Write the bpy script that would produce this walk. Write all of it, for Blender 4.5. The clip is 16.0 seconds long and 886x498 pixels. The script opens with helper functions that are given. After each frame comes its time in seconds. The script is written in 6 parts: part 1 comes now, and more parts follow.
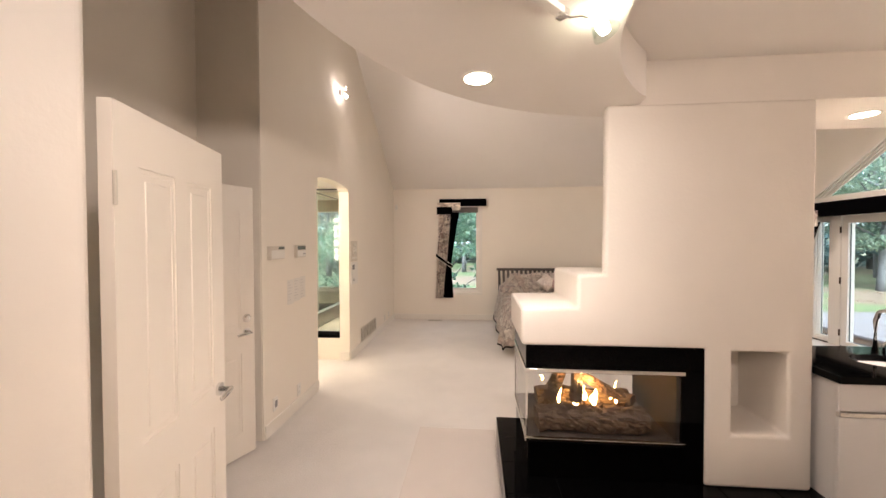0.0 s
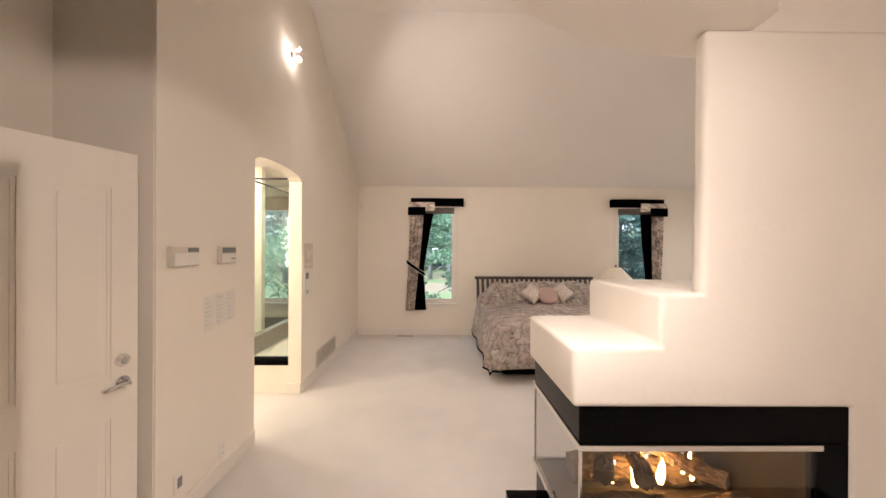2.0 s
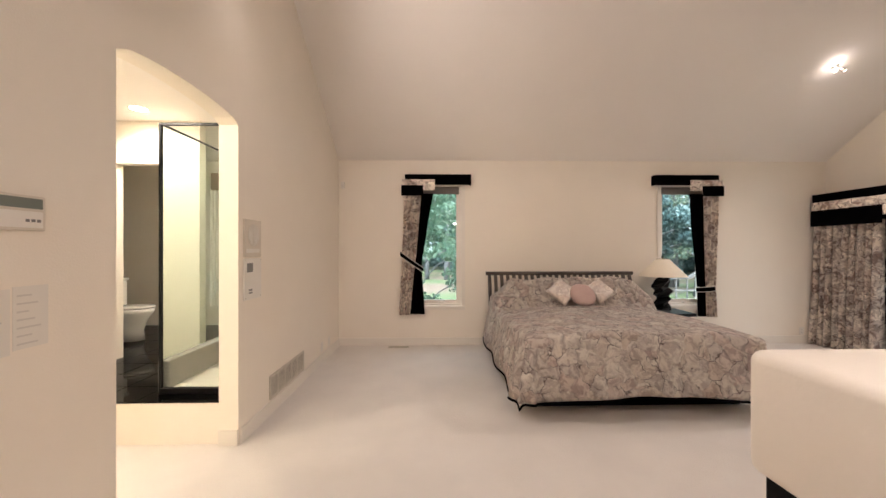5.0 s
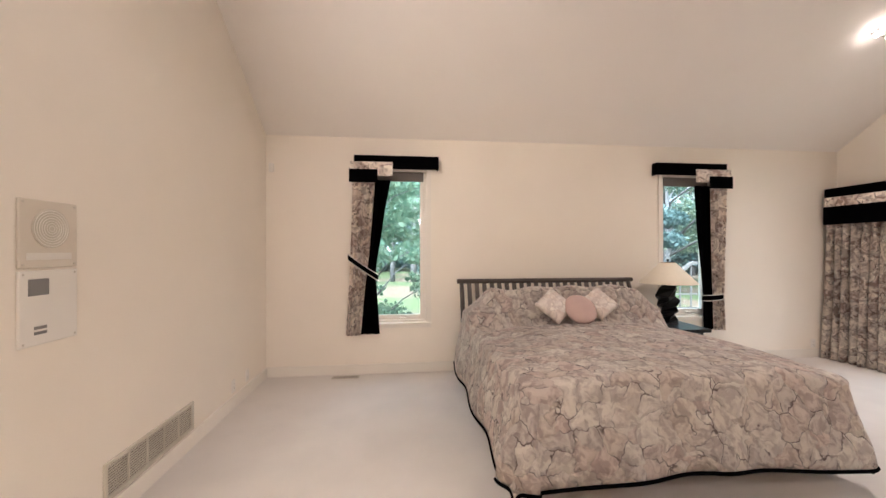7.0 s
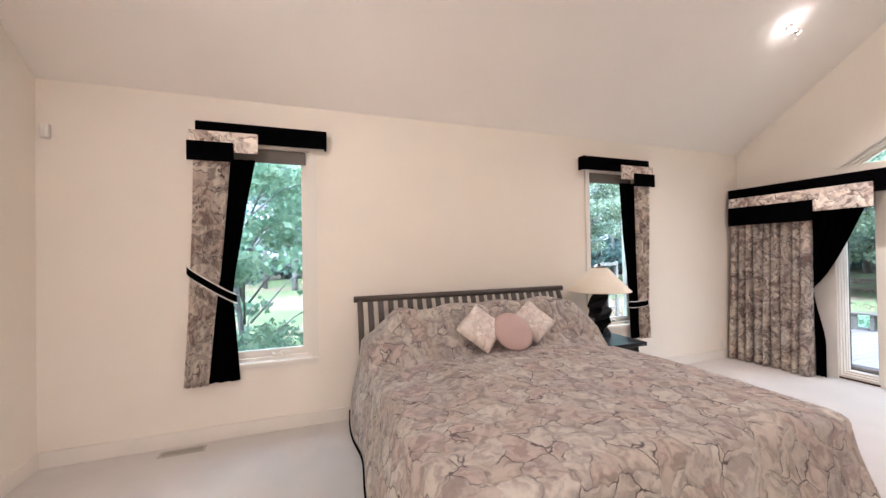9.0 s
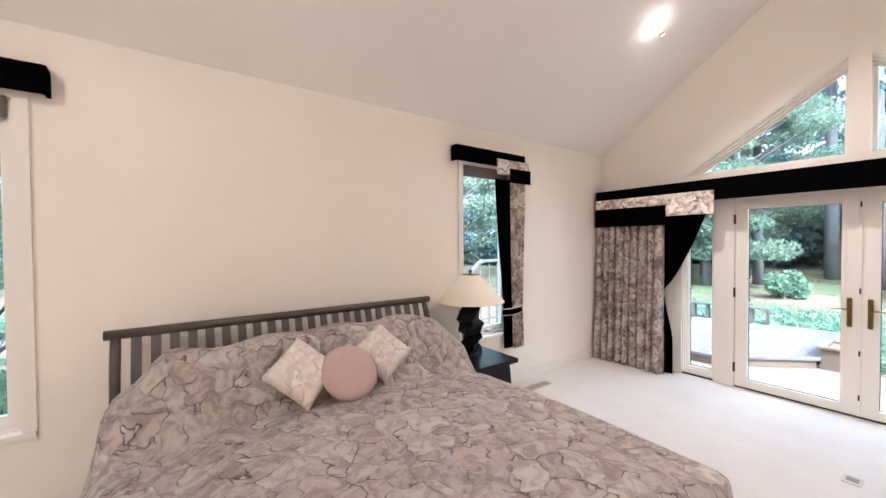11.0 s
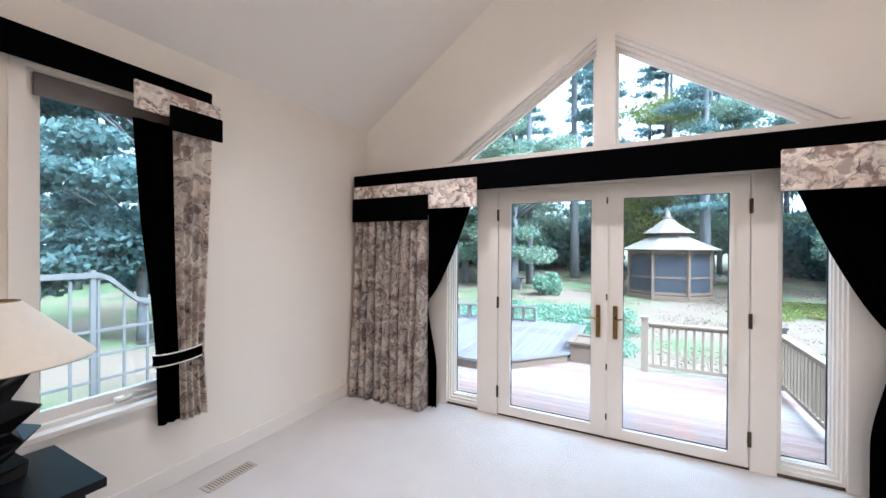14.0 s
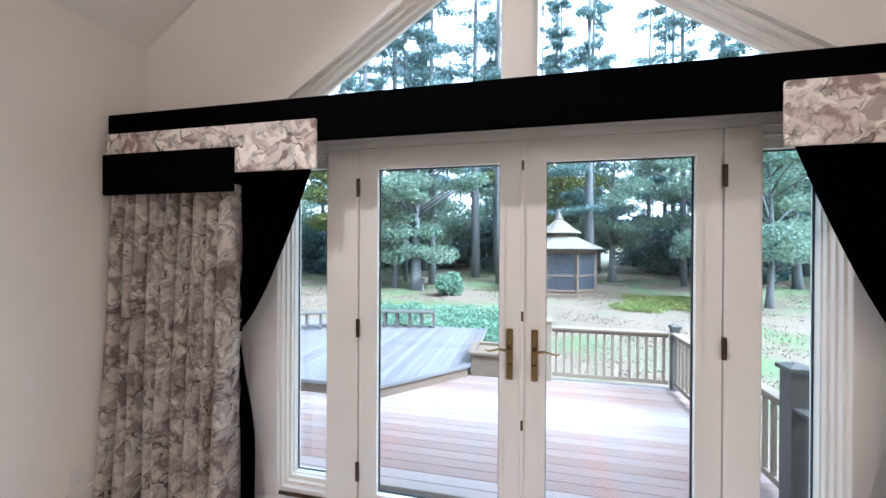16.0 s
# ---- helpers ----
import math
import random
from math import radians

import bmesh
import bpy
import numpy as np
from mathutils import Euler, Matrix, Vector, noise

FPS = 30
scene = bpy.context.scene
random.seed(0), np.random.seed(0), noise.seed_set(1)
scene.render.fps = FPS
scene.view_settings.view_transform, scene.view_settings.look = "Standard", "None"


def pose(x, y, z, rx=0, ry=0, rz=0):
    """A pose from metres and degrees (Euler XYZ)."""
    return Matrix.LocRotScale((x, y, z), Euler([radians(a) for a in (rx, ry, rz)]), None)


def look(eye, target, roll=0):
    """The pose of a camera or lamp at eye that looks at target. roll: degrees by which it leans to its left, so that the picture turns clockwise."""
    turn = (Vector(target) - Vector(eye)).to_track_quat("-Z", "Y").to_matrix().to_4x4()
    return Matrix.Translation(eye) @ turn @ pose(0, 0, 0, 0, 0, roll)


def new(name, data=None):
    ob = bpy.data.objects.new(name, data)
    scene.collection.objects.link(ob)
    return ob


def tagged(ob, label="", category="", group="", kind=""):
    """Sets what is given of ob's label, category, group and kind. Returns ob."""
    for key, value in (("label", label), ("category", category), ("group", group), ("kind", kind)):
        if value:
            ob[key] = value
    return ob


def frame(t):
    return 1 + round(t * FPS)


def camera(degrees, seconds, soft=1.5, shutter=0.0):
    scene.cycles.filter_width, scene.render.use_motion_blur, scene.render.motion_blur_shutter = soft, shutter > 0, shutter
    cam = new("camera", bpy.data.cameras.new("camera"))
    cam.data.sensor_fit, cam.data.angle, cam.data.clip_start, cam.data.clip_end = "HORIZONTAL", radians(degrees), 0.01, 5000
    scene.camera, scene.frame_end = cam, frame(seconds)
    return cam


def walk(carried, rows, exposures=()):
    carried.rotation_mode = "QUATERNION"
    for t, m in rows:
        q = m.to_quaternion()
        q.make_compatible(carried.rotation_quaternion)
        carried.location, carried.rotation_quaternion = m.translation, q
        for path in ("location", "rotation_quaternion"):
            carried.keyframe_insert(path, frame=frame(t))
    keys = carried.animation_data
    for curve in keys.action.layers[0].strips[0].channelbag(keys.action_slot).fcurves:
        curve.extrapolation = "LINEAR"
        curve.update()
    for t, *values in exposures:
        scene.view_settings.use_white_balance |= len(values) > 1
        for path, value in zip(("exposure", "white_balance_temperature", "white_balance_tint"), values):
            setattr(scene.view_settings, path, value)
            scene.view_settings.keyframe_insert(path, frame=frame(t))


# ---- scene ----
cam = camera(100.7, 16.0)
PATH = [
    (0, (-0.009, 0.047, 1.638), (-0.189, 2.039, 1.599), -0.2),
    (0.5, (-0.078, 0.253, 1.629), (-0.173, 2.251, 1.599), -0.1),
    (1, (-0.186, 0.475, 1.618), (-0.199, 2.475, 1.599), 0.1),
    (1.5, (-0.23, 0.707, 1.61), (-0.214, 2.707, 1.602), 0.1),
    (2, (-0.237, 0.922, 1.606), (-0.219, 2.922, 1.602), 0.3),
    (2.5, (-0.259, 1.111, 1.586), (-0.239, 3.111, 1.584), 0.3),
    (3, (-0.317, 1.303, 1.559), (-0.291, 3.303, 1.55), 0.4),
    (3.5, (-0.327, 1.516, 1.501), (-0.308, 3.516, 1.485), 0.2),
    (6, (-0.292, 2.813, 1.419), (-0.204, 4.811, 1.432), -0.3),
    (6.5, (-0.263, 3.088, 1.434), (-0.122, 5.083, 1.447), -0.1),
    (7, (-0.209, 3.385, 1.44), (0.005, 5.373, 1.444), -0.1),
    (7.5, (-0.159, 3.651, 1.467), (0.15, 5.627, 1.453), -0.2),
    (8, (-0.059, 3.891, 1.486), (0.345, 5.849, 1.465), -0.4),
    (8.5, (-0.002, 4.131, 1.455), (0.537, 6.057, 1.461), -0.7),
    (11, (0.751, 4.851, 1.58), (1.918, 6.475, 1.542), -0.4),
    (11.5, (1.006, 4.923, 1.577), (2.313, 6.435, 1.536), -0.2),
    (12, (1.25, 5.01, 1.587), (2.696, 6.391, 1.543), -0.2),
    (12.5, (1.534, 5.055, 1.579), (3.086, 6.316, 1.537), -0.2),
    (13, (1.815, 5.095, 1.544), (3.454, 6.242, 1.52), 0.1),
    (13.5, (2.115, 5.104, 1.529), (3.822, 6.146, 1.518), 0.3),
    (14, (2.414, 5.151, 1.51), (4.193, 6.065, 1.501), 0.3),
    (14.5, (2.734, 5.205, 1.508), (4.57, 5.999, 1.494), 0.6),
    (15, (3.071, 5.228, 1.488), (4.95, 5.911, 1.47), 0.6),
    (15.5, (3.385, 5.272, 1.478), (5.309, 5.816, 1.464), 0.5),
    (16, (3.679, 5.312, 1.468), (5.631, 5.747, 1.462), 0.3),
]
# seconds, stops, kelvin, tint: the camera brightens and cools as it turns to the daylight
EXPOSURE = [(0, 2.20, 6250, 7), (3.5, 2.16, 6250, 7), (6, 2.24, 6250, 8), (7, 2.45, 6000, 7.5), (8.5, 2.64, 5720, 8), (11, 2.64, 5580, 7.5), (13.5, 2.49, 5220, 6), (16, 2.23, 5180, 5)]
walk(cam, [(t, look(eye, target, roll)) for t, eye, target, roll in PATH], EXPOSURE)

# ---------- world, sun, exposure ----------
world = bpy.data.worlds.new("sky")
scene.world = world
world.use_nodes = True
wn = world.node_tree
sky = wn.nodes.new("ShaderNodeTexSky")
sky.sky_type = "NISHITA"
sky.sun_disc = False
sky.sun_elevation, sky.sun_rotation = radians(50), radians(206)
sky.air_density, sky.dust_density, sky.ozone_density = 1.3, 9.0, 0.6
veil = wn.nodes.new("ShaderNodeMix")
veil.data_type = "RGBA"
veil.inputs[0].default_value = 0.5
veil.inputs[7].default_value = (9.6, 10.4, 11.2, 1)
wn.links.new(sky.outputs[0], veil.inputs[6])
wn.links.new(veil.outputs[2], wn.nodes["Background"].inputs[0])
wn.nodes["Background"].inputs[1].default_value = 0.15


def lamp(name, kind, m, watts, colour, size=0.1, spot=None, blend=0.5):
    d = bpy.data.lights.new(name, kind)
    d.energy, d.color = watts, colour
    if kind == "SUN":
        d.angle = size
    elif kind == "AREA":
        d.shape, d.size = "DISK", size
    else:
        d.shadow_soft_size = size
    if spot:
        d.spot_size, d.spot_blend = radians(spot), blend
    ob = new(name, d)
    ob.matrix_world = m
    return ob


lamp("sun", "SUN", look((0, 0, 0), (0.30, 0.62, -0.72)), 3.1, (0.80, 0.91, 1.0), radians(24))
WARM = (1.0, 0.825, 0.76)
DOWN = (0, 0, -1)
# room lamps: two recessed downlights, track head, two unseen entry fills, two ceiling and wall spots, bathroom lights
lamp("downlight_glow", "SPOT", look((0.0, 1.85, 2.42), (0.0, 1.85, 0)), 31, WARM, 0.09, 125, 1.0)
lamp("bar_downlight_glow", "SPOT", look((2.42, 2.60, 2.42), (2.42, 2.60, 0)), 28, WARM, 0.09, 165, 0.5)
lamp("track_and_fill_glow", "SPOT", look((0.45, 1.40, 2.36), (0.75, 2.45, 1.15)), 2.5, WARM, 0.05, 120, 1.0)
# two added fills with no fitting, off the track: towards the doors, then the chimney
lamp("track_and_fill_glow", "SPOT", look((0.35, 0.10, 2.34), (-1.755, 3.7, 1.8)), 21, WARM, 0.06, 112, 1.0)
lamp("track_and_fill_glow", "SPOT", look((0.75, -0.35, 2.34), (1.3, 2.28, 0.9)), 14, WARM, 0.06, 160, 1.0)
lamp("wall_spot_glow", "SPOT", look((-1.60, 4.63, 3.55), (0.9, 5.3, 2.0)), 31, WARM, 0.06, 160, 1.0)
lamp("wall_spot_halo", "POINT", look((-1.66, 4.63, 3.55), (0, 0, 0)), 0.9, WARM, 0.04)
lamp("ceiling_spot_glow", "SPOT", look((4.35, 6.42, 3.46), (3.6, 5.0, 0.9)), 40, WARM, 0.06, 165, 1.0)
lamp("ceiling_spot_halo", "POINT", look((4.385, 6.475, 3.545), (0, 0, 0)), 0.4, WARM, 0.04)
lamp("bath_light_glow", "SPOT", look((-3.05, 5.7, 2.70), (-3.05, 5.7, 0)), 22, (1.0, 0.82, 0.68), 0.08, 168, 0.5)
lamp("bath_passage_glow", "SPOT", look((-2.75, 4.45, 2.70), (-2.3, 4.45, 0)), 28, (1.0, 0.82, 0.68), 0.10, 165, 0.5)
lamp("shower_light_glow", "SPOT", look((-2.32, 6.75, 2.70), (-2.4, 6.75, 0)), 11, (1.0, 0.82, 0.68), 0.08, 165, 0.5)
lamp("fire_glow", "POINT", look((0.72, 2.62, 0.70), (0, 0, 0)), 2.6, (1.0, 0.5, 0.18), 0.06)



# ---------- materials ----------
def shader(name, colour, rough=0.6, metal=0.0, vary=0.06, scale=6.0, bump=0.0, bscale=60.0, colour2=None, spec=0.5, detail=4.0):
    m = bpy.data.materials.new(name)
    m.use_nodes = True
    nt = m.node_tree
    b = nt.nodes["Principled BSDF"]
    b.inputs["Roughness"].default_value, b.inputs["Metallic"].default_value = rough, metal
    b.inputs["Specular IOR Level"].default_value = spec
    co = nt.nodes.new("ShaderNodeTexCoord")
    n1 = nt.nodes.new("ShaderNodeTexNoise")
    n1.inputs["Scale"].default_value, n1.inputs["Detail"].default_value = scale, detail
    nt.links.new(co.outputs["Object"], n1.inputs["Vector"])
    ramp = nt.nodes.new("ShaderNodeMix")
    ramp.data_type = "RGBA"
    c2 = colour2 or tuple(max(0, c * (1 - 2.2 * vary)) for c in colour)
    c1 = colour if colour2 else tuple(min(1, c * (1 + vary)) for c in colour)
    ramp.inputs[6].default_value, ramp.inputs[7].default_value = (*c1, 1), (*c2, 1)
    nt.links.new(n1.outputs["Fac"], ramp.inputs[0])
    nt.links.new(ramp.outputs[2], b.inputs["Base Color"])
    if bump:
        n2 = nt.nodes.new("ShaderNodeTexNoise")
        n2.inputs["Scale"].default_value, n2.inputs["Detail"].default_value = bscale, 3.0
        nt.links.new(co.outputs["Object"], n2.inputs["Vector"])
        bp = nt.nodes.new("ShaderNodeBump")
        bp.inputs["Strength"].default_value, bp.inputs["Distance"].default_value = bump, 0.01
        nt.links.new(n2.outputs["Fac"], bp.inputs["Height"])
        nt.links.new(bp.outputs[0], b.inputs["Normal"])
    return m


def board_tint(name, amount):
    """Vary a material from board to board by Object Info's Random."""
    nt = M[name].node_tree
    b = nt.nodes["Principled BSDF"]
    src = b.inputs["Base Color"].links[0].from_socket
    info, hue, rng = (nt.nodes.new(k) for k in ("ShaderNodeObjectInfo", "ShaderNodeHueSaturation", "ShaderNodeMapRange"))
    rng.inputs["To Min"].default_value, rng.inputs["To Max"].default_value = 1 - amount, 1 + amount
    nt.links.new(info.outputs["Random"], rng.inputs["Value"])
    nt.links.new(rng.outputs[0], hue.inputs["Value"])
    sat = nt.nodes.new("ShaderNodeMapRange")
    sat.inputs["To Min"].default_value, sat.inputs["To Max"].default_value = 1.35, 0.55
    nt.links.new(info.outputs["Random"], sat.inputs["Value"])
    nt.links.new(sat.outputs[0], hue.inputs["Saturation"])
    nt.links.new(src, hue.inputs["Color"])
    nt.links.new(hue.outputs[0], b.inputs["Base Color"])


def emitter(name, colour, strength):
    m = bpy.data.materials.new(name)
    m.use_nodes = True
    b = m.node_tree.nodes["Principled BSDF"]
    b.inputs["Base Color"].default_value = (*colour, 1)
    b.inputs["Emission Color"].default_value = (*colour, 1)
    b.inputs["Emission Strength"].default_value = strength
    return m


def glassy(name, colour=(1, 1, 1), rough=0.0, clear=0.97):
    m = bpy.data.materials.new(name)
    m.use_nodes = True
    nt = m.node_tree
    nt.nodes.remove(nt.nodes["Principled BSDF"])
    out = nt.nodes["Material Output"]
    tr, gl, mx, lw = (nt.nodes.new(k) for k in ("ShaderNodeBsdfTransparent", "ShaderNodeBsdfGlossy", "ShaderNodeMixShader", "ShaderNodeLayerWeight"))
    tr.inputs[0].default_value = (*(c * clear for c in colour), 1)
    gl.inputs["Roughness"].default_value = rough
    lw.inputs[0].default_value = 0.5
    pw, ad = nt.nodes.new("ShaderNodeMath"), nt.nodes.new("ShaderNodeMath")
    pw.operation, pw.inputs[1].default_value = "POWER", 4.0
    ad.operation, ad.inputs[1].default_value, ad.inputs[2].default_value = "MULTIPLY_ADD", 0.45, 0.025
    nt.links.new(lw.outputs["Facing"], pw.inputs[0])
    nt.links.new(pw.outputs[0], ad.inputs[0])
    nt.links.new(ad.outputs[0], mx.inputs[0])
    nt.links.new(tr.outputs[0], mx.inputs[1])
    nt.links.new(gl.outputs[0], mx.inputs[2])
    nt.links.new(mx.outputs[0], out.inputs[0])
    return m


def marble_fabric(name, light, dark, crack, scale, blush=(0.52, 0.34, 0.27), rough=0.85, quilt=0.4, warp_by=0.05, mottle=2.0):
    """Printed quilted cotton: mottled patches split by dark crooked veins."""
    m = bpy.data.materials.new(name)
    m.use_nodes = True
    nt = m.node_tree
    L, N = nt.links.new, nt.nodes.new
    b = nt.nodes["Principled BSDF"]
    b.inputs["Roughness"].default_value = rough
    b.inputs["Sheen Weight"].default_value = 0.15
    co = N("ShaderNodeTexCoord")
    warp = N("ShaderNodeTexNoise")
    warp.inputs["Scale"].default_value, warp.inputs["Detail"].default_value = scale * 0.9, 3
    L(co.outputs["Object"], warp.inputs["Vector"])
    add = N("ShaderNodeMix")
    add.data_type, add.blend_type = "RGBA", "LINEAR_LIGHT"
    add.inputs[0].default_value = warp_by
    L(co.outputs["Object"], add.inputs[6])
    L(warp.outputs["Color"], add.inputs[7])
    vor = N("ShaderNodeTexVoronoi")
    vor.feature = "DISTANCE_TO_EDGE"
    vor.inputs["Scale"].default_value = scale
    L(add.outputs[2], vor.inputs["Vector"])
    cell = N("ShaderNodeTexVoronoi")
    cell.inputs["Scale"].default_value = scale
    L(add.outputs[2], cell.inputs["Vector"])
    vein = N("ShaderNodeMapRange")
    vein.inputs["From Min"].default_value, vein.inputs["From Max"].default_value = 0.008, 0.034
    vein.inputs["To Min"].default_value, vein.inputs["To Max"].default_value = 1, 0
    L(vor.outputs["Distance"], vein.inputs["Value"])
    broken = N("ShaderNodeTexNoise")
    broken.inputs["Scale"].default_value = scale * 1.3
    L(co.outputs["Object"], broken.inputs["Vector"])
    mask = N("ShaderNodeMapRange")
    mask.inputs["From Min"].default_value, mask.inputs["From Max"].default_value = 0.42, 0.60
    L(broken.outputs["Fac"], mask.inputs["Value"])
    veins = N("ShaderNodeMath")
    veins.operation = "MULTIPLY"
    L(vein.outputs[0], veins.inputs[0])
    L(mask.outputs[0], veins.inputs[1])
    tone = N("ShaderNodeTexNoise")
    tone.inputs["Scale"].default_value, tone.inputs["Detail"].default_value = scale * mottle, 7
    tone.inputs["Distortion"].default_value = 0.8
    L(add.outputs[2], tone.inputs["Vector"])
    ramp = N("ShaderNodeValToRGB")
    ramp.color_ramp.elements[0].position, ramp.color_ramp.elements[0].color = 0.40, (*dark, 1)
    ramp.color_ramp.elements[1].position, ramp.color_ramp.elements[1].color = 0.59, (*light, 1)
    e = ramp.color_ramp.elements.new(0.48)
    e.color = (*[0.5 * (a + c) for a, c in zip(light, dark)], 1)
    L(tone.outputs["Fac"], ramp.inputs[0])
    hues = N("ShaderNodeValToRGB")
    hues.color_ramp.elements[0].position, hues.color_ramp.elements[0].color = 0.25, (*dark, 1)
    hues.color_ramp.elements[1].position, hues.color_ramp.elements[1].color = 0.72, (*light, 1)
    for at, col in ((0.42, blush), (0.56, (0.60, 0.46, 0.345))):
        hues.color_ramp.elements.new(at).color = (*col, 1)
    L(cell.outputs["Color"], hues.inputs[0])
    m1 = N("ShaderNodeMix")
    m1.data_type = "RGBA"
    m1.inputs[0].default_value = 0.34
    L(hues.outputs[0], m1.inputs[7])
    L(ramp.outputs[0], m1.inputs[6])
    m2 = N("ShaderNodeMix")
    m2.data_type = "RGBA"
    m2.inputs[7].default_value = (*crack, 1)
    L(veins.outputs[0], m2.inputs[0])
    L(m1.outputs[2], m2.inputs[6])
    L(m2.outputs[2], b.inputs["Base Color"])
    bp = N("ShaderNodeBump")
    bp.inputs["Strength"].default_value, bp.inputs["Distance"].default_value = quilt, 0.02
    sm = N("ShaderNodeMapRange")
    sm.inputs["From Max"].default_value = 0.25
    L(vor.outputs["Distance"], sm.inputs["Value"])
    L(sm.outputs[0], bp.inputs["Height"])
    L(bp.outputs[0], b.inputs["Normal"])
    return m


def foliage(name, c1, c2, through_light=0.48):
    """Leaves: colour varies leaf by leaf and in patches; some light passes through."""
    m = bpy.data.materials.new(name)
    m.use_nodes = True
    nt = m.node_tree
    L, N = nt.links.new, nt.nodes.new
    b = nt.nodes["Principled BSDF"]
    b.inputs["Roughness"].default_value = 0.55
    geo, co, tex, mid, mx = N("ShaderNodeNewGeometry"), N("ShaderNodeTexCoord"), N("ShaderNodeTexNoise"), N("ShaderNodeMath"), N("ShaderNodeMix")
    tex.inputs["Scale"].default_value, tex.inputs["Detail"].default_value = 0.8, 3
    L(co.outputs["Object"], tex.inputs["Vector"])
    mid.operation, mid.inputs[1].default_value = "MULTIPLY_ADD", 0.7
    sub = N("ShaderNodeMath")
    sub.operation, sub.inputs[1].default_value = "SUBTRACT", 0.32
    L(tex.outputs["Fac"], sub.inputs[0])
    L(geo.outputs["Random Per Island"], mid.inputs[0])
    L(sub.outputs[0], mid.inputs[2])
    mx.data_type = "RGBA"
    mx.inputs[6].default_value, mx.inputs[7].default_value = (*c1, 1), (*c2, 1)
    L(mid.outputs[0], mx.inputs[0])
    L(mx.outputs[2], b.inputs["Base Color"])
    tl, sh = N("ShaderNodeBsdfTranslucent"), N("ShaderNodeMixShader")
    L(mx.outputs[2], tl.inputs[0])
    sh.inputs[0].default_value = through_light
    L(b.outputs[0], sh.inputs[1])
    L(tl.outputs[0], sh.inputs[2])
    L(sh.outputs[0], nt.nodes["Material Output"].inputs[0])
    return m


def lawn(name):
    """Short grass in uneven patches under pinkish brown leaf litter."""
    m = bpy.data.materials.new(name)
    m.use_nodes = True
    nt = m.node_tree
    L, N = nt.links.new, nt.nodes.new
    b = nt.nodes["Principled BSDF"]
    b.inputs["Roughness"].default_value, b.inputs["Specular IOR Level"].default_value = 0.95, 0.2
    co = N("ShaderNodeTexCoord")

    def noise(scale, detail, lo, hi):
        n, r = N("ShaderNodeTexNoise"), N("ShaderNodeMapRange")
        n.inputs["Scale"].default_value, n.inputs["Detail"].default_value = scale, detail
        L(co.outputs["Object"], n.inputs["Vector"])
        r.inputs["From Min"].default_value, r.inputs["From Max"].default_value = lo, hi
        L(n.outputs["Fac"], r.inputs["Value"])
        return r.outputs[0]

    def mix(fac, p, q):
        x = N("ShaderNodeMix")
        x.data_type = "RGBA"
        for k, s in ((6, p), (7, q)):
            if isinstance(s, tuple):
                x.inputs[k].default_value = (*s, 1)
            else:
                L(s, x.inputs[k])
        L(fac, x.inputs[0])
        return x.outputs[2]
    grass = mix(noise(9, 6, 0.35, 0.65), (0.075, 0.115, 0.05), (0.125, 0.14, 0.07))
    litter = mix(noise(14, 6, 0.38, 0.62), (0.175, 0.125, 0.092), (0.105, 0.074, 0.055))
    fine = mix(noise(45, 4, 0.45, 0.60), litter, (0.20, 0.155, 0.112))
    L(mix(noise(0.30, 7, 0.43, 0.56), grass, fine), b.inputs["Base Color"])
    bp, n2 = N("ShaderNodeBump"), N("ShaderNodeTexNoise")
    n2.inputs["Scale"].default_value, n2.inputs["Detail"].default_value = 22, 4
    L(co.outputs["Object"], n2.inputs["Vector"])
    L(n2.outputs["Fac"], bp.inputs["Height"])
    bp.inputs["Strength"].default_value, bp.inputs["Distance"].default_value = 0.8, 0.03
    L(bp.outputs[0], b.inputs["Normal"])
    return m


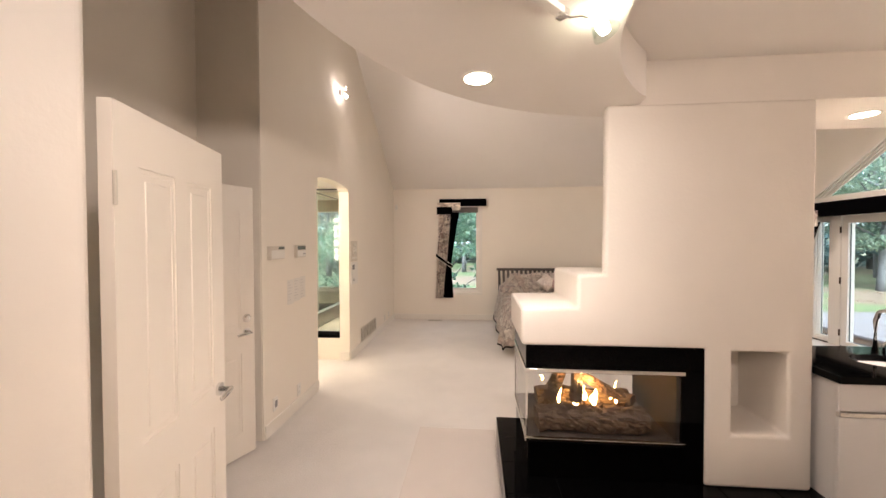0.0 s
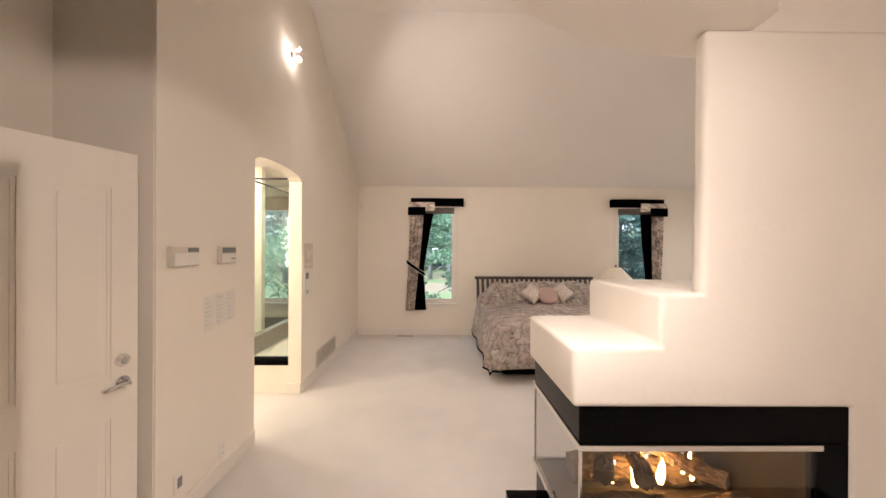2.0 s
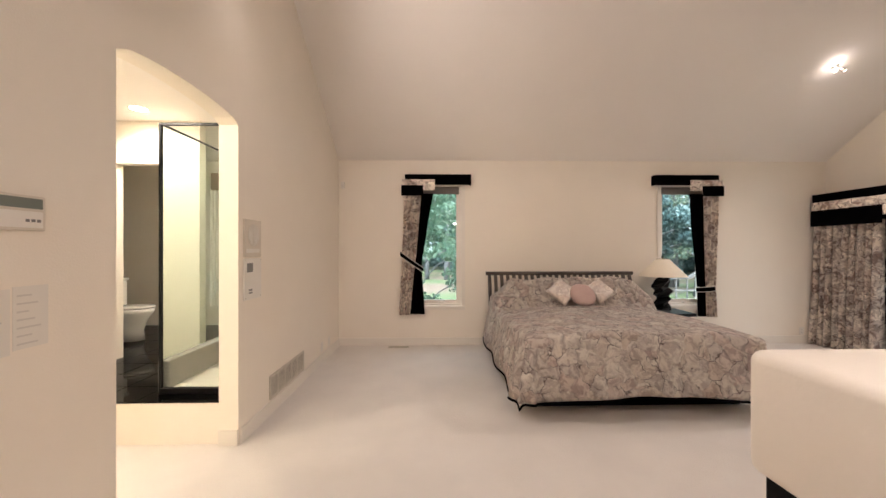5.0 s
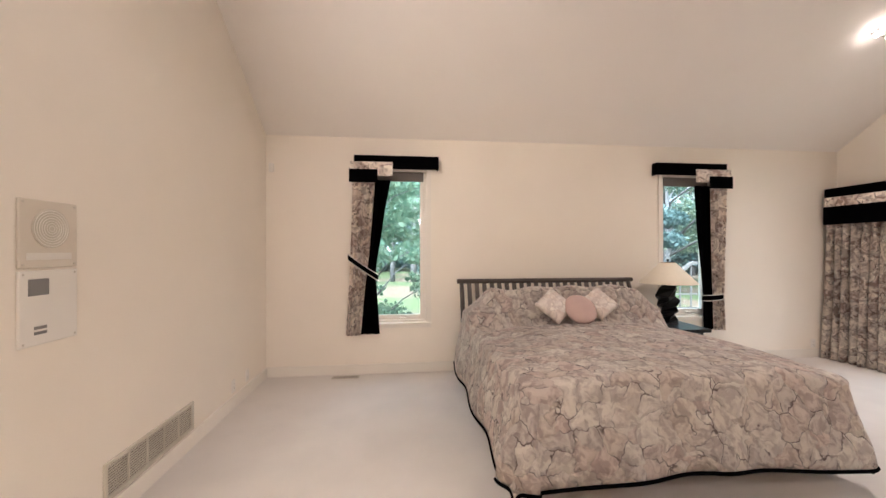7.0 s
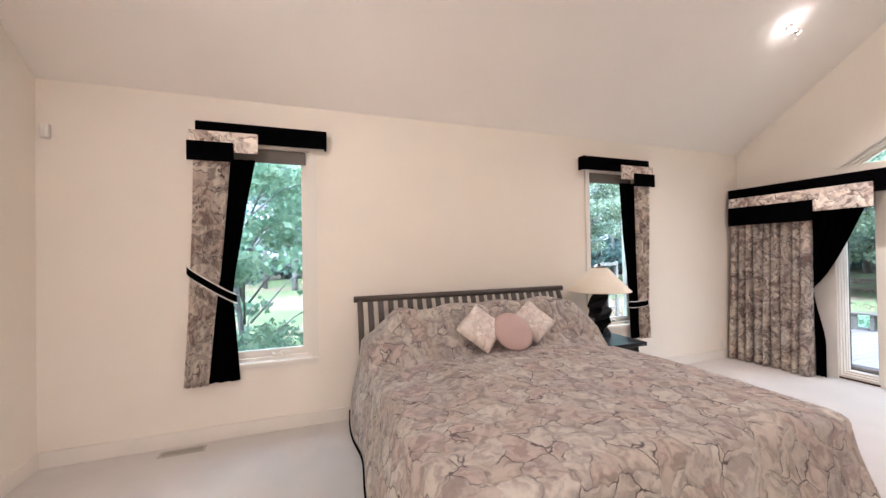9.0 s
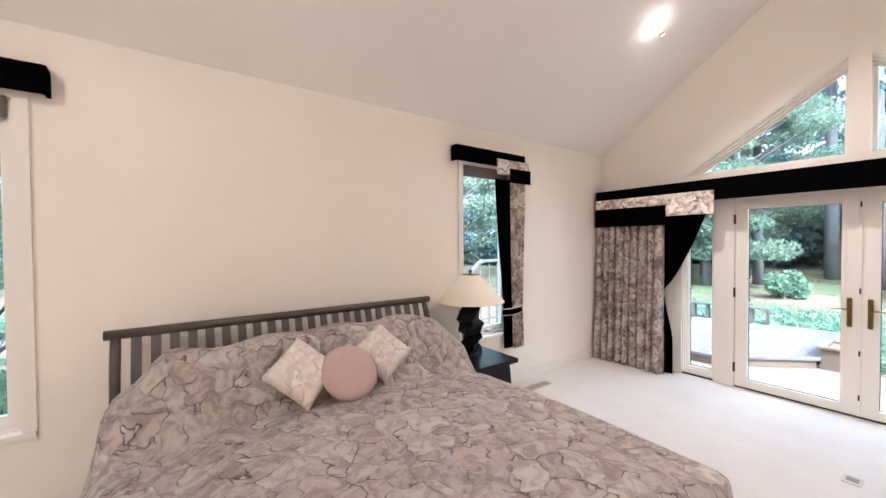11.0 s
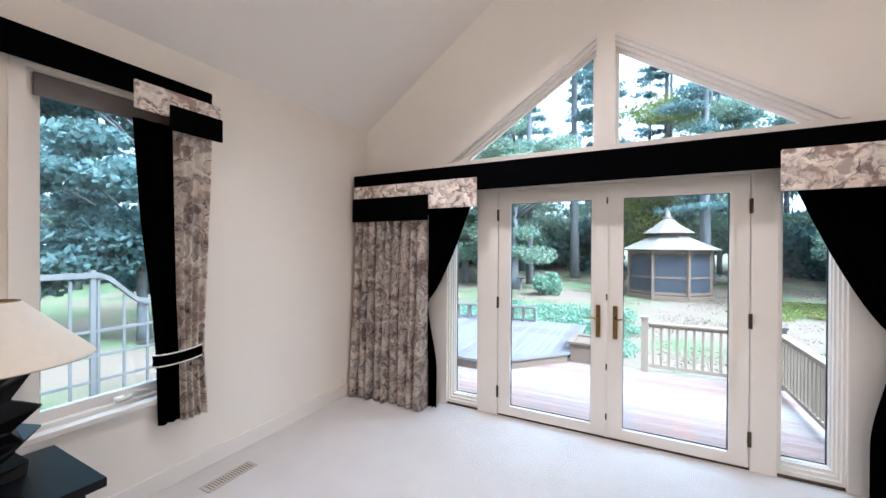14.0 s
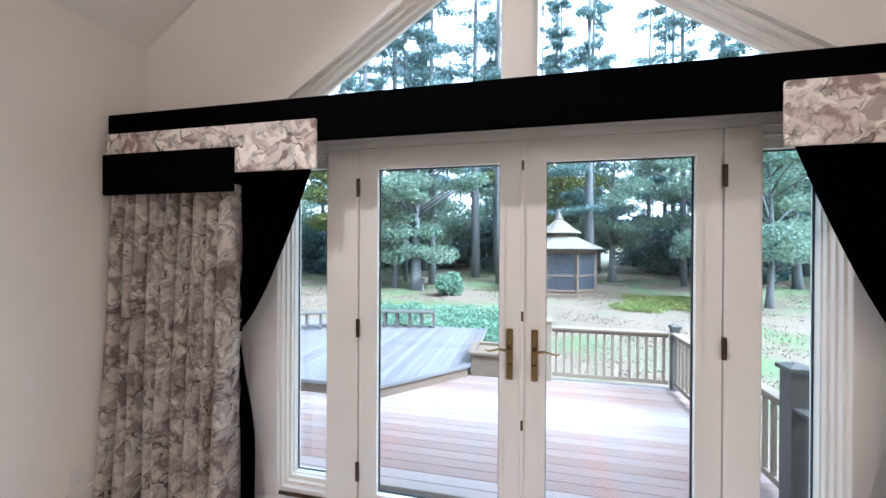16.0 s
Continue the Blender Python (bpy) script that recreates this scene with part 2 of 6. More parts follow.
M = {
    "wall": shader("wall_paint", (0.89, 0.82, 0.715), 0.75, vary=0.015, scale=2.5, bump=0.10, bscale=140, spec=0.25),
    "ceil": shader("ceiling_paint", (0.92, 0.87, 0.81), 0.85, vary=0.015, scale=2, bump=0.08, bscale=120, spec=0.2),
    "stucco": shader("stucco_paint", (0.87, 0.805, 0.72), 0.7, vary=0.02, scale=3, bump=0.09, bscale=55, spec=0.25),
    "trim": shader("trim_paint", (0.84, 0.785, 0.70), 0.35, vary=0.012, scale=5, bump=0.02, bscale=80),
    "door": shader("door_paint", (0.83, 0.765, 0.67), 0.35, vary=0.015, scale=4, bump=0.03, bscale=60),
    "carpet": shader("cream_carpet", (0.84, 0.79, 0.735), 0.95, vary=0.045, scale=3.0, bump=0.7, bscale=420, spec=0.1),
    "mat": shader("cream_patch", (0.72, 0.65, 0.59), 0.95, vary=0.03, scale=4, bump=0.5, bscale=500, spec=0.1),
    "black": shader("black_felt", (0.0022, 0.002, 0.0024), 0.95, vary=0.2, scale=12, bump=0.15, bscale=300, spec=0.01),
    "blackwood": shader("black_lacquer", (0.0025, 0.0025, 0.003), 0.32, vary=0.2, scale=8, spec=0.25),
    "granite": shader("black_granite", (0.0025, 0.0023, 0.0023), 0.05, vary=0.3, scale=160, spec=0.07),
    "grout": shader("dark_grout", (0.05, 0.047, 0.044), 0.8, vary=0.1, scale=50),
    "chrome": shader("chrome", (0.78, 0.77, 0.75), 0.12, 1.0, vary=0.02),
    "brass": shader("antique_brass", (0.30, 0.20, 0.08), 0.25, 1.0, vary=0.1, scale=40),
    "bronze": shader("dark_bronze", (0.10, 0.065, 0.04), 0.4, 0.8, vary=0.15, scale=40),
    "plastic": shader("cream_plastic", (0.83, 0.79, 0.72), 0.45, vary=0.02),
    "beige": shader("beige_plastic", (0.69, 0.62, 0.52), 0.45, vary=0.02),
    "grey": shader("grey_plastic", (0.22, 0.21, 0.20), 0.4, vary=0.05),
    "lcd": shader("lcd_screen", (0.20, 0.22, 0.19), 0.25, vary=0.05),
    "paper": shader("paper", (0.80, 0.76, 0.69), 0.8, vary=0.02),
    "ink": shader("faint_ink", (0.66, 0.62, 0.57), 0.8, vary=0.02),
    "spread": marble_fabric("quilted_bedspread", (0.97, 0.90, 0.805), (0.56, 0.47, 0.42), (0.20, 0.15, 0.13), 7.8, blush=(0.74, 0.51, 0.44), quilt=0.8, warp_by=0.085, mottle=2.2),
    "drape": marble_fabric("printed_drape", (1.0, 0.91, 0.79), (0.27, 0.195, 0.165), (0.10, 0.07, 0.056), 8.0, blush=(0.52, 0.35, 0.28), quilt=0.1, warp_by=0.13, mottle=1.5),
    "cushion": marble_fabric("pale_cushion", (0.82, 0.75, 0.67), (0.60, 0.52, 0.47), (0.42, 0.34, 0.30), 9.0, quilt=0.1),
    "pink": shader("rose_cushion", (0.52, 0.37, 0.33), 0.8, vary=0.05, scale=10, bump=0.2, bscale=200),
    "headwood": shader("grey_brown_wood", (0.085, 0.066, 0.055), 0.42, vary=0.25, scale=9),
    "slat": shader("taupe_slat", (0.11, 0.09, 0.078), 0.5, vary=0.2, scale=9),
    "shade": shader("linen_shade", (0.80, 0.72, 0.58), 0.8, vary=0.03, scale=30, bump=0.1, bscale=200),
    "glass": glassy("window_glass", (0.92, 0.97, 1.0)),
    "fireglass": glassy("fire_glass", clear=0.95),
    "showerglass": glassy("shower_glass", (0.93, 0.97, 0.95)),
    "log": shader("charred_log", (0.22, 0.14, 0.085), 0.9, vary=0.0, scale=38, colour2=(0.012, 0.009, 0.007), bump=1.0, bscale=75),
    "ember": emitter("ember", (1.0, 0.25, 0.05), 1.2),
    "flame": emitter("flame", (1.0, 0.56, 0.18), 8.0),
    "firebrick": shader("firebrick", (0.035, 0.026, 0.02), 0.9, vary=0.2, scale=20, bump=0.3, bscale=40),
    "bulb": emitter("lit_bulb", (1.0, 0.86, 0.66), 14.0),
    "cabinet": shader("white_laminate", (0.76, 0.73, 0.70), 0.3, vary=0.01),
    "porcelain": shader("porcelain", (0.80, 0.76, 0.68), 0.12, vary=0.01),
    "sand": shader("fire_bed_sand", (0.06, 0.046, 0.035), 0.95, vary=0.1, scale=60, bump=0.5, bscale=90),
    "vent": shader("vent_metal", (0.60, 0.55, 0.46), 0.45, vary=0.03),
    "stone": shader("grey_marble", (0.30, 0.275, 0.245), 0.25, vary=0.15, scale=7, detail=8),
    "blind": shader("grey_screen_cloth", (0.16, 0.14, 0.125), 0.8, vary=0.05, scale=30, bump=0.1, bscale=300),
    "ventdark": shader("vent_shadow", (0.25, 0.22, 0.18), 0.8, vary=0.1),
    "deckwood": shader("deck_boards", (0.30, 0.165, 0.125), 0.42, vary=0.0, scale=2.6, colour2=(0.19, 0.18, 0.175), bump=0.2, bscale=30),
    "greywood": shader("weathered_boards", (0.15, 0.128, 0.125), 0.75, vary=0.0, scale=2.6, colour2=(0.10, 0.088, 0.09), bump=0.2, bscale=30),
    "railwood": shader("cedar_rail", (0.26, 0.19, 0.13), 0.65, vary=0.0, scale=5, colour2=(0.17, 0.125, 0.09), bump=0.15, bscale=40),
    "darkrail": shader("dark_stained_rail", (0.09, 0.075, 0.065), 0.6, vary=0.2, scale=6),
    "whiterail": shader("cedar_trellis", (0.12, 0.11, 0.10), 0.7, vary=0.08, scale=6),
    "shingle": shader("cedar_shingle", (0.17, 0.14, 0.11), 0.8, vary=0.12, scale=8, bump=0.5, bscale=30),
    "gazebowood": shader("gazebo_cedar", (0.14, 0.092, 0.06), 0.7, vary=0.12, scale=6),
    "screen": shader("dark_screen", (0.022, 0.025, 0.034), 0.7, vary=0.1, scale=20),
    "lawn": lawn("leafy_lawn"),
    "litter": foliage("fallen_leaves", (0.22, 0.155, 0.105), (0.15, 0.105, 0.075), 0.1),
    "gasket": shader("dark_gasket", (0.025, 0.025, 0.028), 0.5, vary=0.1),
    "bark": shader("bark", (0.16, 0.155, 0.155), 0.9, vary=0.3, scale=8, bump=0.8, bscale=20),
    "leaf": foliage("green_leaves", (0.12, 0.21, 0.18), (0.30, 0.34, 0.22)),
    "leafy": foliage("autumn_leaves", (0.26, 0.21, 0.06), (0.15, 0.22, 0.06)),
    "needle": foliage("pine_needles", (0.075, 0.135, 0.135), (0.15, 0.215, 0.195)),
    "bushy": foliage("shrub_leaves", (0.12, 0.23, 0.16), (0.27, 0.36, 0.24)),
    "tan": shader("roman_shade_cloth", (0.36, 0.26, 0.15), 0.8, vary=0.1, scale=15),
}


board_tint("deckwood", 0.22)
board_tint("greywood", 0.15)


# ---------- mesh helpers ----------
def link(name, bm, material, parent=None, label="", smooth=False):
    me = bpy.data.meshes.new(name)
    bm.normal_update()
    bm.to_mesh(me)
    bm.free()
    for mt in material if isinstance(material, (list, tuple)) else [material]:
        me.materials.append(M[mt])
    if smooth:
        for p in me.polygons:
            p.use_smooth = True
    ob = new(name, me)
    if parent:
        ob.parent = parent
    if label:
        ob["label"] = label
    return ob


def part(name, bm, material, parent, label="", smooth=False):
    return link(name, bm, material, parent, label, smooth)


def thing(name, at, label, category, group="", kind="", rz=0.0):
    ob = new(name)
    ob.matrix_world = pose(*at, 0, 0, rz)
    return tagged(ob, label, category, group, kind)


def structure(name, bm, material, label, category, smooth=False):
    return tagged(link(name, bm, material, smooth=smooth), label, category, "", "structure")


def bevel(bm, w, seg=2):
    if w:
        bmesh.ops.bevel(bm, geom=bm.edges[:], offset=w, segments=seg, profile=0.5, affect="EDGES", clamp_overlap=True)
    return bm


def box(x0, x1, y0, y1, z0, z1, w=0.0, seg=2, bm=None):
    own = bmesh.new()
    bmesh.ops.create_cube(own, size=1)
    for v in own.verts:
        v.co = ((x0 + x1) / 2 + v.co.x * (x1 - x0), (y0 + y1) / 2 + v.co.y * (y1 - y0), (z0 + z1) / 2 + v.co.z * (z1 - z0))
    bevel(own, w, seg)
    if bm is None:
        return own
    join(bm, own)
    return bm


def join(bm, other):
    me = bpy.data.meshes.new("tmp")
    other.to_mesh(me)
    other.free()
    bm.from_mesh(me)
    bpy.data.meshes.remove(me)
    return bm


def moved(bm, m):
    bmesh.ops.transform(bm, matrix=m, verts=bm.verts)
    return bm


def slab(outline, holes, a, b, axis):
    """A flat piece with holes: loops of (u, v), extruded from a to b along axis x, y or z."""
    bm = bmesh.new()
    put = {"x": lambda u, v, w: (w, u, v), "y": lambda u, v, w: (u, w, v), "z": lambda u, v, w: (u, v, w)}[axis]
    edges = []
    for loop in [outline, *holes]:
        vs = [bm.verts.new(put(u, v, a)) for u, v in loop]
        edges += [bm.edges.new((vs[i], vs[(i + 1) % len(vs)])) for i in range(len(vs))]
    bmesh.ops.triangle_fill(bm, use_beauty=True, use_dissolve=False, edges=edges)
    got = bmesh.ops.extrude_face_region(bm, geom=bm.faces[:])
    d = Vector(put(0, 0, b - a))
    for v in got["geom"]:
        if isinstance(v, bmesh.types.BMVert):
            v.co += d
    bmesh.ops.recalc_face_normals(bm, faces=bm.faces[:])
    return bm


def rect(u0, u1, v0, v1):
    return [(u0, v0), (u1, v0), (u1, v1), (u0, v1)]


def lathe(profile, n=24, cap=True):
    """Turned shape round z from (radius, z) pairs."""
    bm = bmesh.new()
    rings = [[bm.verts.new((r * math.cos(2 * math.pi * i / n), r * math.sin(2 * math.pi * i / n), z)) for i in range(n)] for r, z in profile]
    for p, q in zip(rings, rings[1:]):
        for i in range(n):
            bm.faces.new((p[i], p[(i + 1) % n], q[(i + 1) % n], q[i]))
    if cap:
        bm.faces.new(rings[0][::-1])
        bm.faces.new(rings[-1])
    return bm


def tube(points, radius, n=8):
    """Round bar along points; radius is a number or one per point."""
    bm = bmesh.new()
    pts = [Vector(p) for p in points]
    rs = radius if isinstance(radius, (list, tuple)) else [radius] * len(pts)
    rings = []
    for i, p in enumerate(pts):
        d = (pts[min(i + 1, len(pts) - 1)] - pts[max(i - 1, 0)]).normalized()
        q = d.to_track_quat("Z", "Y")
        rings.append([bm.verts.new(p + q @ Vector((rs[i] * math.cos(2 * math.pi * k / n), rs[i] * math.sin(2 * math.pi * k / n), 0))) for k in range(n)])
    for a, b in zip(rings, rings[1:]):
        for k in range(n):
            bm.faces.new((a[k], a[(k + 1) % n], b[(k + 1) % n], b[k]))
    bm.faces.new(rings[0][::-1])
    bm.faces.new(rings[-1])
    return bm


def disc(r, z0, z1, n=32):
    return lathe([(r, z0), (r, z1)], n)


# ---------- shell of the rooms ----------
WX, NY, EX = -1.755, 7.73, 5.60
EAVE, PITCH, RIDGE = 2.745, 0.70, 5.32
TOP = EAVE + PITCH * (NY - RIDGE)

floor = structure("floor", slab(rect(-6.0, EX + 0.2, -1.7, NY + 0.2), [], -0.12, 0.0, "z"), "carpet", "cream wall-to-wall cut-pile carpet", "carpet")

win = [(-0.62, 0.06), (3.06, 3.74), (-3.62, -2.80)]
WZ0, WZ1 = 0.58, 2.36
structure("wall_north", slab([(-6.0, 0), (EX + 0.2, 0), (EX + 0.2, EAVE + 0.25), (-6.0, EAVE + 0.25)], [rect(a, b, WZ0, WZ1) for a, b in win], NY, NY + 0.2, "y"),
          "wall", "cream painted plaster wall with tall windows", "wall")

DOOR_Y0, DOOR_Y1 = 3.70, 6.94
tri_l = [(6.707, 2.33), (5.415, 2.33), (5.415, 3.193)]
tri_r = [(5.277, 2.33), (3.986, 2.33), (5.277, 3.189)]
structure("wall_east", slab([(-1.7, 0), (DOOR_Y0, 0), (DOOR_Y0, 2.06), (DOOR_Y1, 2.06), (DOOR_Y1, 0), (NY, 0), (NY, EAVE), (RIDGE, TOP), (-1.7, TOP)], [tri_l, tri_r], EX, EX + 0.2, "x"),
          "wall", "cream painted gable wall with glazed doors and triangular windows", "wall")

WT = 0.14
ARCH0, ARCH1, SPRING, RISE = 3.95, 4.97, 2.33, 0.065
arch = [(ARCH0 + (ARCH1 - ARCH0) * i / 16, SPRING + RISE * (1 - (2 * i / 16 - 1) ** 2) ** 0.5 if 0 < i < 16 else SPRING) for i in range(17)]
structure("wall_west", slab([(2.90, 0), (ARCH0, 0), *arch, (ARCH1, 0), (NY, 0), (NY, EAVE), (RIDGE, TOP), (2.90, TOP)], [], WX - WT, WX, "x"),
          "wall", "cream painted plaster wall with an arched opening", "wall")

structure("ceiling", slab([(NY, EAVE), (RIDGE, TOP), (-1.7, TOP), (-1.7, TOP + 0.15), (RIDGE, TOP + 0.15), (NY + 0.2, EAVE + 0.15)], [], -6.0, EX + 0.2, "x"),
          "ceil", "cream painted sloping vaulted ceiling", "ceiling")
structure("wall_south", slab(rect(-2.6, EX, 0, TOP), [], -1.7, -1.5, "y"), "wall", "plain cream wall", "wall")
structure("wall_alcove", slab(rect(-1.5, 2.90, 0, TOP), [], -2.45, -2.30, "x"), "wall", "plain cream alcove wall behind two doors", "wall")
structure("wall_alcove_return", slab(rect(-2.45, WX - 0.01, 0, TOP), [], 2.895, 3.02, "y"), "wall", "plain cream return wall", "wall")
stub = box(-1.24, -1.10, -1.5, 1.012, 0, TOP, 0)
bevel_edges = [e for e in stub.edges if abs(e.verts[0].co.y - 1.012) < 1e-4 and abs(e.verts[1].co.y - 1.012) < 1e-4 and abs(e.verts[0].co.z - e.verts[1].co.z) > 1]
bmesh.ops.bevel(stub, geom=bevel_edges, offset=0.045, segments=6, profile=0.5, affect="EDGES")
structure("wall_stub", stub, "stucco", "cream textured wall end with a rounded corner", "wall")
structure("wall_bar_side", slab(rect(-1.5, 2.75, 0, TOP), [], 2.95, 3.07, "x"), "wall", "plain cream wall beside the wet bar", "wall")
structure("wall_bedroom_south", slab(rect(3.07, EX, 0, TOP), [], 2.75, 2.90, "y"), "wall", "plain cream wall", "wall")
structure("wall_bar_bulkhead", join(box(0.92, 2.95, 2.29, 2.38, 2.427, TOP), box(1.45, 2.95, 2.38, 2.90, 2.427, TOP)), "stucco", "cream dropped bulkhead over fireplace and bar", "wall")

# dropped round soffit with a raised round middle
C1, R1, C2, R2 = (1.0, 0.85), 1.65, (1.95, 1.15), 1.45
outer = [(C1[0] + R1 * math.cos(a), C1[1] + R1 * math.sin(a)) for a in np.linspace(radians(90), radians(270), 60)] + [(2.949, C1[1] - R1), (2.949, 2.288), (1.0, 2.288)]
structure("ceiling_soffit_upper", slab(outer, [], 2.68, 2.95, "z"), "ceil", "cream curved dropped ceiling over the entry", "ceiling")
low = [(C1[0] + (R1 - 0.002) * math.cos(a), C1[1] + (R1 - 0.002) * math.sin(a)) for a in np.linspace(radians(92), radians(268), 60)]
inn = [(C2[0] + R2 * math.cos(a), C2[1] + R2 * math.sin(a)) for a in np.linspace(radians(225), radians(135), 50)]
structure("ceiling_soffit_crescent", slab(low + inn, [], 2.43, 2.678, "z"), "ceil", "cream curved soffit with a recessed light", "ceiling")

# baseboards
for nm, b in (("baseboard_west", box(WX, WX + 0.016, ARCH1 + 0.02, NY, 0, 0.115, 0.004)), ("baseboard_north", box(WX + 0.016, EX, NY - 0.016, NY, 0, 0.115, 0.004)),
              ("baseboard_thermostat_wall", box(WX, WX + 0.014, 2.91, ARCH0 - 0.01, 0, 0.115, 0.004)), ("baseboard_east", box(EX - 0.016, EX, 6.96, NY - 0.016, 0, 0.115, 0.004)),
              ("baseboard_arch_jamb", box(WX - WT, WX, ARCH1 - 0.014, ARCH1, 0, 0.115, 0.004))):
    structure(nm, b, "trim", "cream painted baseboard", "baseboard")


# ---------- windows ----------
def casement(i, x0, x1, label, shade=True):
    """Tall casement in the north wall: frame, sash, pane, sill and interior casing."""
    w = thing("window_%d" % i, (0, NY, 0), label, "window", kind="structure")
    c = 0.055
    part("casing", slab(rect(x0 - c, x1 + c, WZ0 - c, WZ1 + c), [rect(x0, x1, WZ0, WZ1)], -0.018, 0.0, "y"), "trim", w)
    part("window_frame", slab(rect(x0, x1, WZ0, WZ1), [rect(x0 + 0.03, x1 - 0.03, WZ0 + 0.03, WZ1 - 0.03)], 0.03, 0.17, "y"), "trim", w)
    part("sash", slab(rect(x0 + 0.03, x1 - 0.03, WZ0 + 0.03, WZ1 - 0.03), [rect(x0 + 0.07, x1 - 0.07, WZ0 + 0.085, WZ1 - 0.07)], 0.07, 0.11, "y"), "trim", w)
    pane = part("pane", box(x0 + 0.07, x1 - 0.07, 0.088, 0.094, WZ0 + 0.085, WZ1 - 0.07), "glass", w)
    pane.visible_shadow = False
    part("window_sill", box(x0 - c, x1 + c, -0.034, 0.03, WZ0 - 0.03, WZ0 + 0.006, 0.006), "trim", w)
    if shade:
        part("roller_shade", box(x0 + 0.032, x1 - 0.032, 0.012, 0.028, WZ1 - 0.115, WZ1 - 0.002, 0.005), "blind", w, "rolled-up grey-brown screen shade")
    cr = part("crank", box(x0 + 0.36, x0 + 0.44, 0.02, 0.065, WZ0 + 0.035, WZ0 + 0.06, 0.008), "trim", w)
    part("crank_handle", tube([(x0 + 0.40, 0.03, WZ0 + 0.06), (x0 + 0.44, 0.0, WZ0 + 0.085), (x0 + 0.50, -0.005, WZ0 + 0.07)], 0.006, 6), "trim", cr)
    return w


casement(1, *win[0], "tall white casement window beside the bed")
casement(2, *win[1], "tall white casement window behind the bedside lamp")
w3 = casement(3, *win[2], "tall white bathroom window with a tan shade", False)
part("roman_shade", box(win[2][0] + 0.02, win[2][1] - 0.02, -0.05, -0.02, 2.29, 2.54, 0.01), "tan", w3, "folded tan cloth shade")


# ---------- french doors with sidelights ----------
DX = EX - 0.02
fr = thing("door_frame", (DX, 0, 0), "white frame round glazed patio doors", "door frame", kind="structure")
part("head", box(0.0, 0.2, DOOR_Y0, DOOR_Y1, 2.02, 2.058, 0.004), "trim", fr)
for a, b in ((4.285, 4.43), (6.22, 6.41), (DOOR_Y0, 3.955), (6.73, DOOR_Y1)):
    part("post", box(-0.004, 0.2, a, b, 0, 2.02, 0.006), "trim", fr)
part("threshold", box(0.01, 0.21, DOOR_Y0, DOOR_Y1, 0.0, 0.02, 0.004), "bronze", fr, "dark metal threshold")
CAS = 0.09
part("casing", slab([(DOOR_Y0 - CAS, 0), (DOOR_Y0 + 0.0, 0), (DOOR_Y0 + 0.0, 2.058), (DOOR_Y1, 2.058), (DOOR_Y1, 0), (DOOR_Y1 + CAS, 0), (DOOR_Y1 + CAS, 2.15), (DOOR_Y0 - CAS, 2.15)], [], -0.004, 0.018, "x"), "trim", fr)
for a, b in ((3.955, 4.285), (6.41, 6.73)):
    part("sidelight_frame", slab(rect(a, b, 0.02, 2.02), [rect(a + 0.045, b - 0.045, 0.09, 1.94)], 0.10, 0.16, "x"), "trim", fr)
    part("gasket", slab(rect(a + 0.043, b - 0.043, 0.088, 1.942), [rect(a + 0.052, b - 0.052, 0.097, 1.933)], 0.136, 0.142, "x"), "gasket", fr, "dark rubber gasket round the pane")
    for k in range(3):
        part("moulding", slab(rect(a + 0.012 * k, b - 0.012 * k, 0.02 + 0.02 * k, 2.02 - 0.012 * k), [rect(a + 0.014 + 0.012 * k, b - 0.014 - 0.012 * k, 0.045 + 0.02 * k, 2.0 - 0.012 * k)], 0.02 + 0.028 * k, 0.10, "x"), "trim", fr)
    p = part("pane", box(0.128, 0.134, a + 0.045, b - 0.045, 0.09, 1.94), "glass", fr)
    p.visible_shadow = False


def french_leaf(y0, y1, hinge_y, latch_y, inward):
    d = thing("french_door", (DX, 0, 0), "white glazed patio door leaf with brass lever, closed", "door", "patio doors")
    g = (y0 + 0.105, y1 - 0.105, 0.10, 1.905)
    leaf = part("leaf", slab(rect(y0, y1, 0.022, 2.015), [rect(*g)], 0.0, 0.045, "x"), "trim", d)
    part("bead", slab(rect(g[0] - 0.022, g[1] + 0.022, g[2] - 0.022, g[3] + 0.022), [rect(g[0] + 0.004, g[1] - 0.004, g[2] + 0.004, g[3] - 0.004)], -0.008, 0.02, "x"), "trim", d)
    part("gasket", slab(rect(g[0] - 0.004, g[1] + 0.004, g[2] - 0.004, g[3] + 0.004), [rect(g[0] + 0.009, g[1] - 0.009, g[2] + 0.009, g[3] - 0.009)], 0.0265, 0.036, "x"), "gasket", d, "dark rubber gasket round the pane")
    p = part("pane", box(0.018, 0.026, *g), "glass", d)
    p.visible_shadow = False
    for z in (0.22, 1.02, 1.80):
        h = part("hinge", tube([(-0.012, hinge_y, z - 0.05), (-0.012, hinge_y, z + 0.05)], 0.011, 8), "bronze", d, "dark bronze hinge")
    plate = part("handle_plate", box(-0.012, 0.0, latch_y - 0.017, latch_y + 0.017, 0.80, 1.06, 0.008), "brass", d, "ornate antique brass plate")
    s = inward
    part("lever", tube([(-0.012, latch_y, 0.955), (-0.05, latch_y, 0.955), (-0.052, latch_y + s * 0.05, 0.965), (-0.05, latch_y + s * 0.10, 0.95), (-0.045, latch_y + s * 0.12, 0.957)], [0.008, 0.008, 0.006, 0.005, 0.004], 8), "brass", plate)
    part("cylinder", moved(disc(0.013, 0, 0.012, 14), pose(-0.012, latch_y, 0.87, 0, -90)), "brass", plate)
    return d


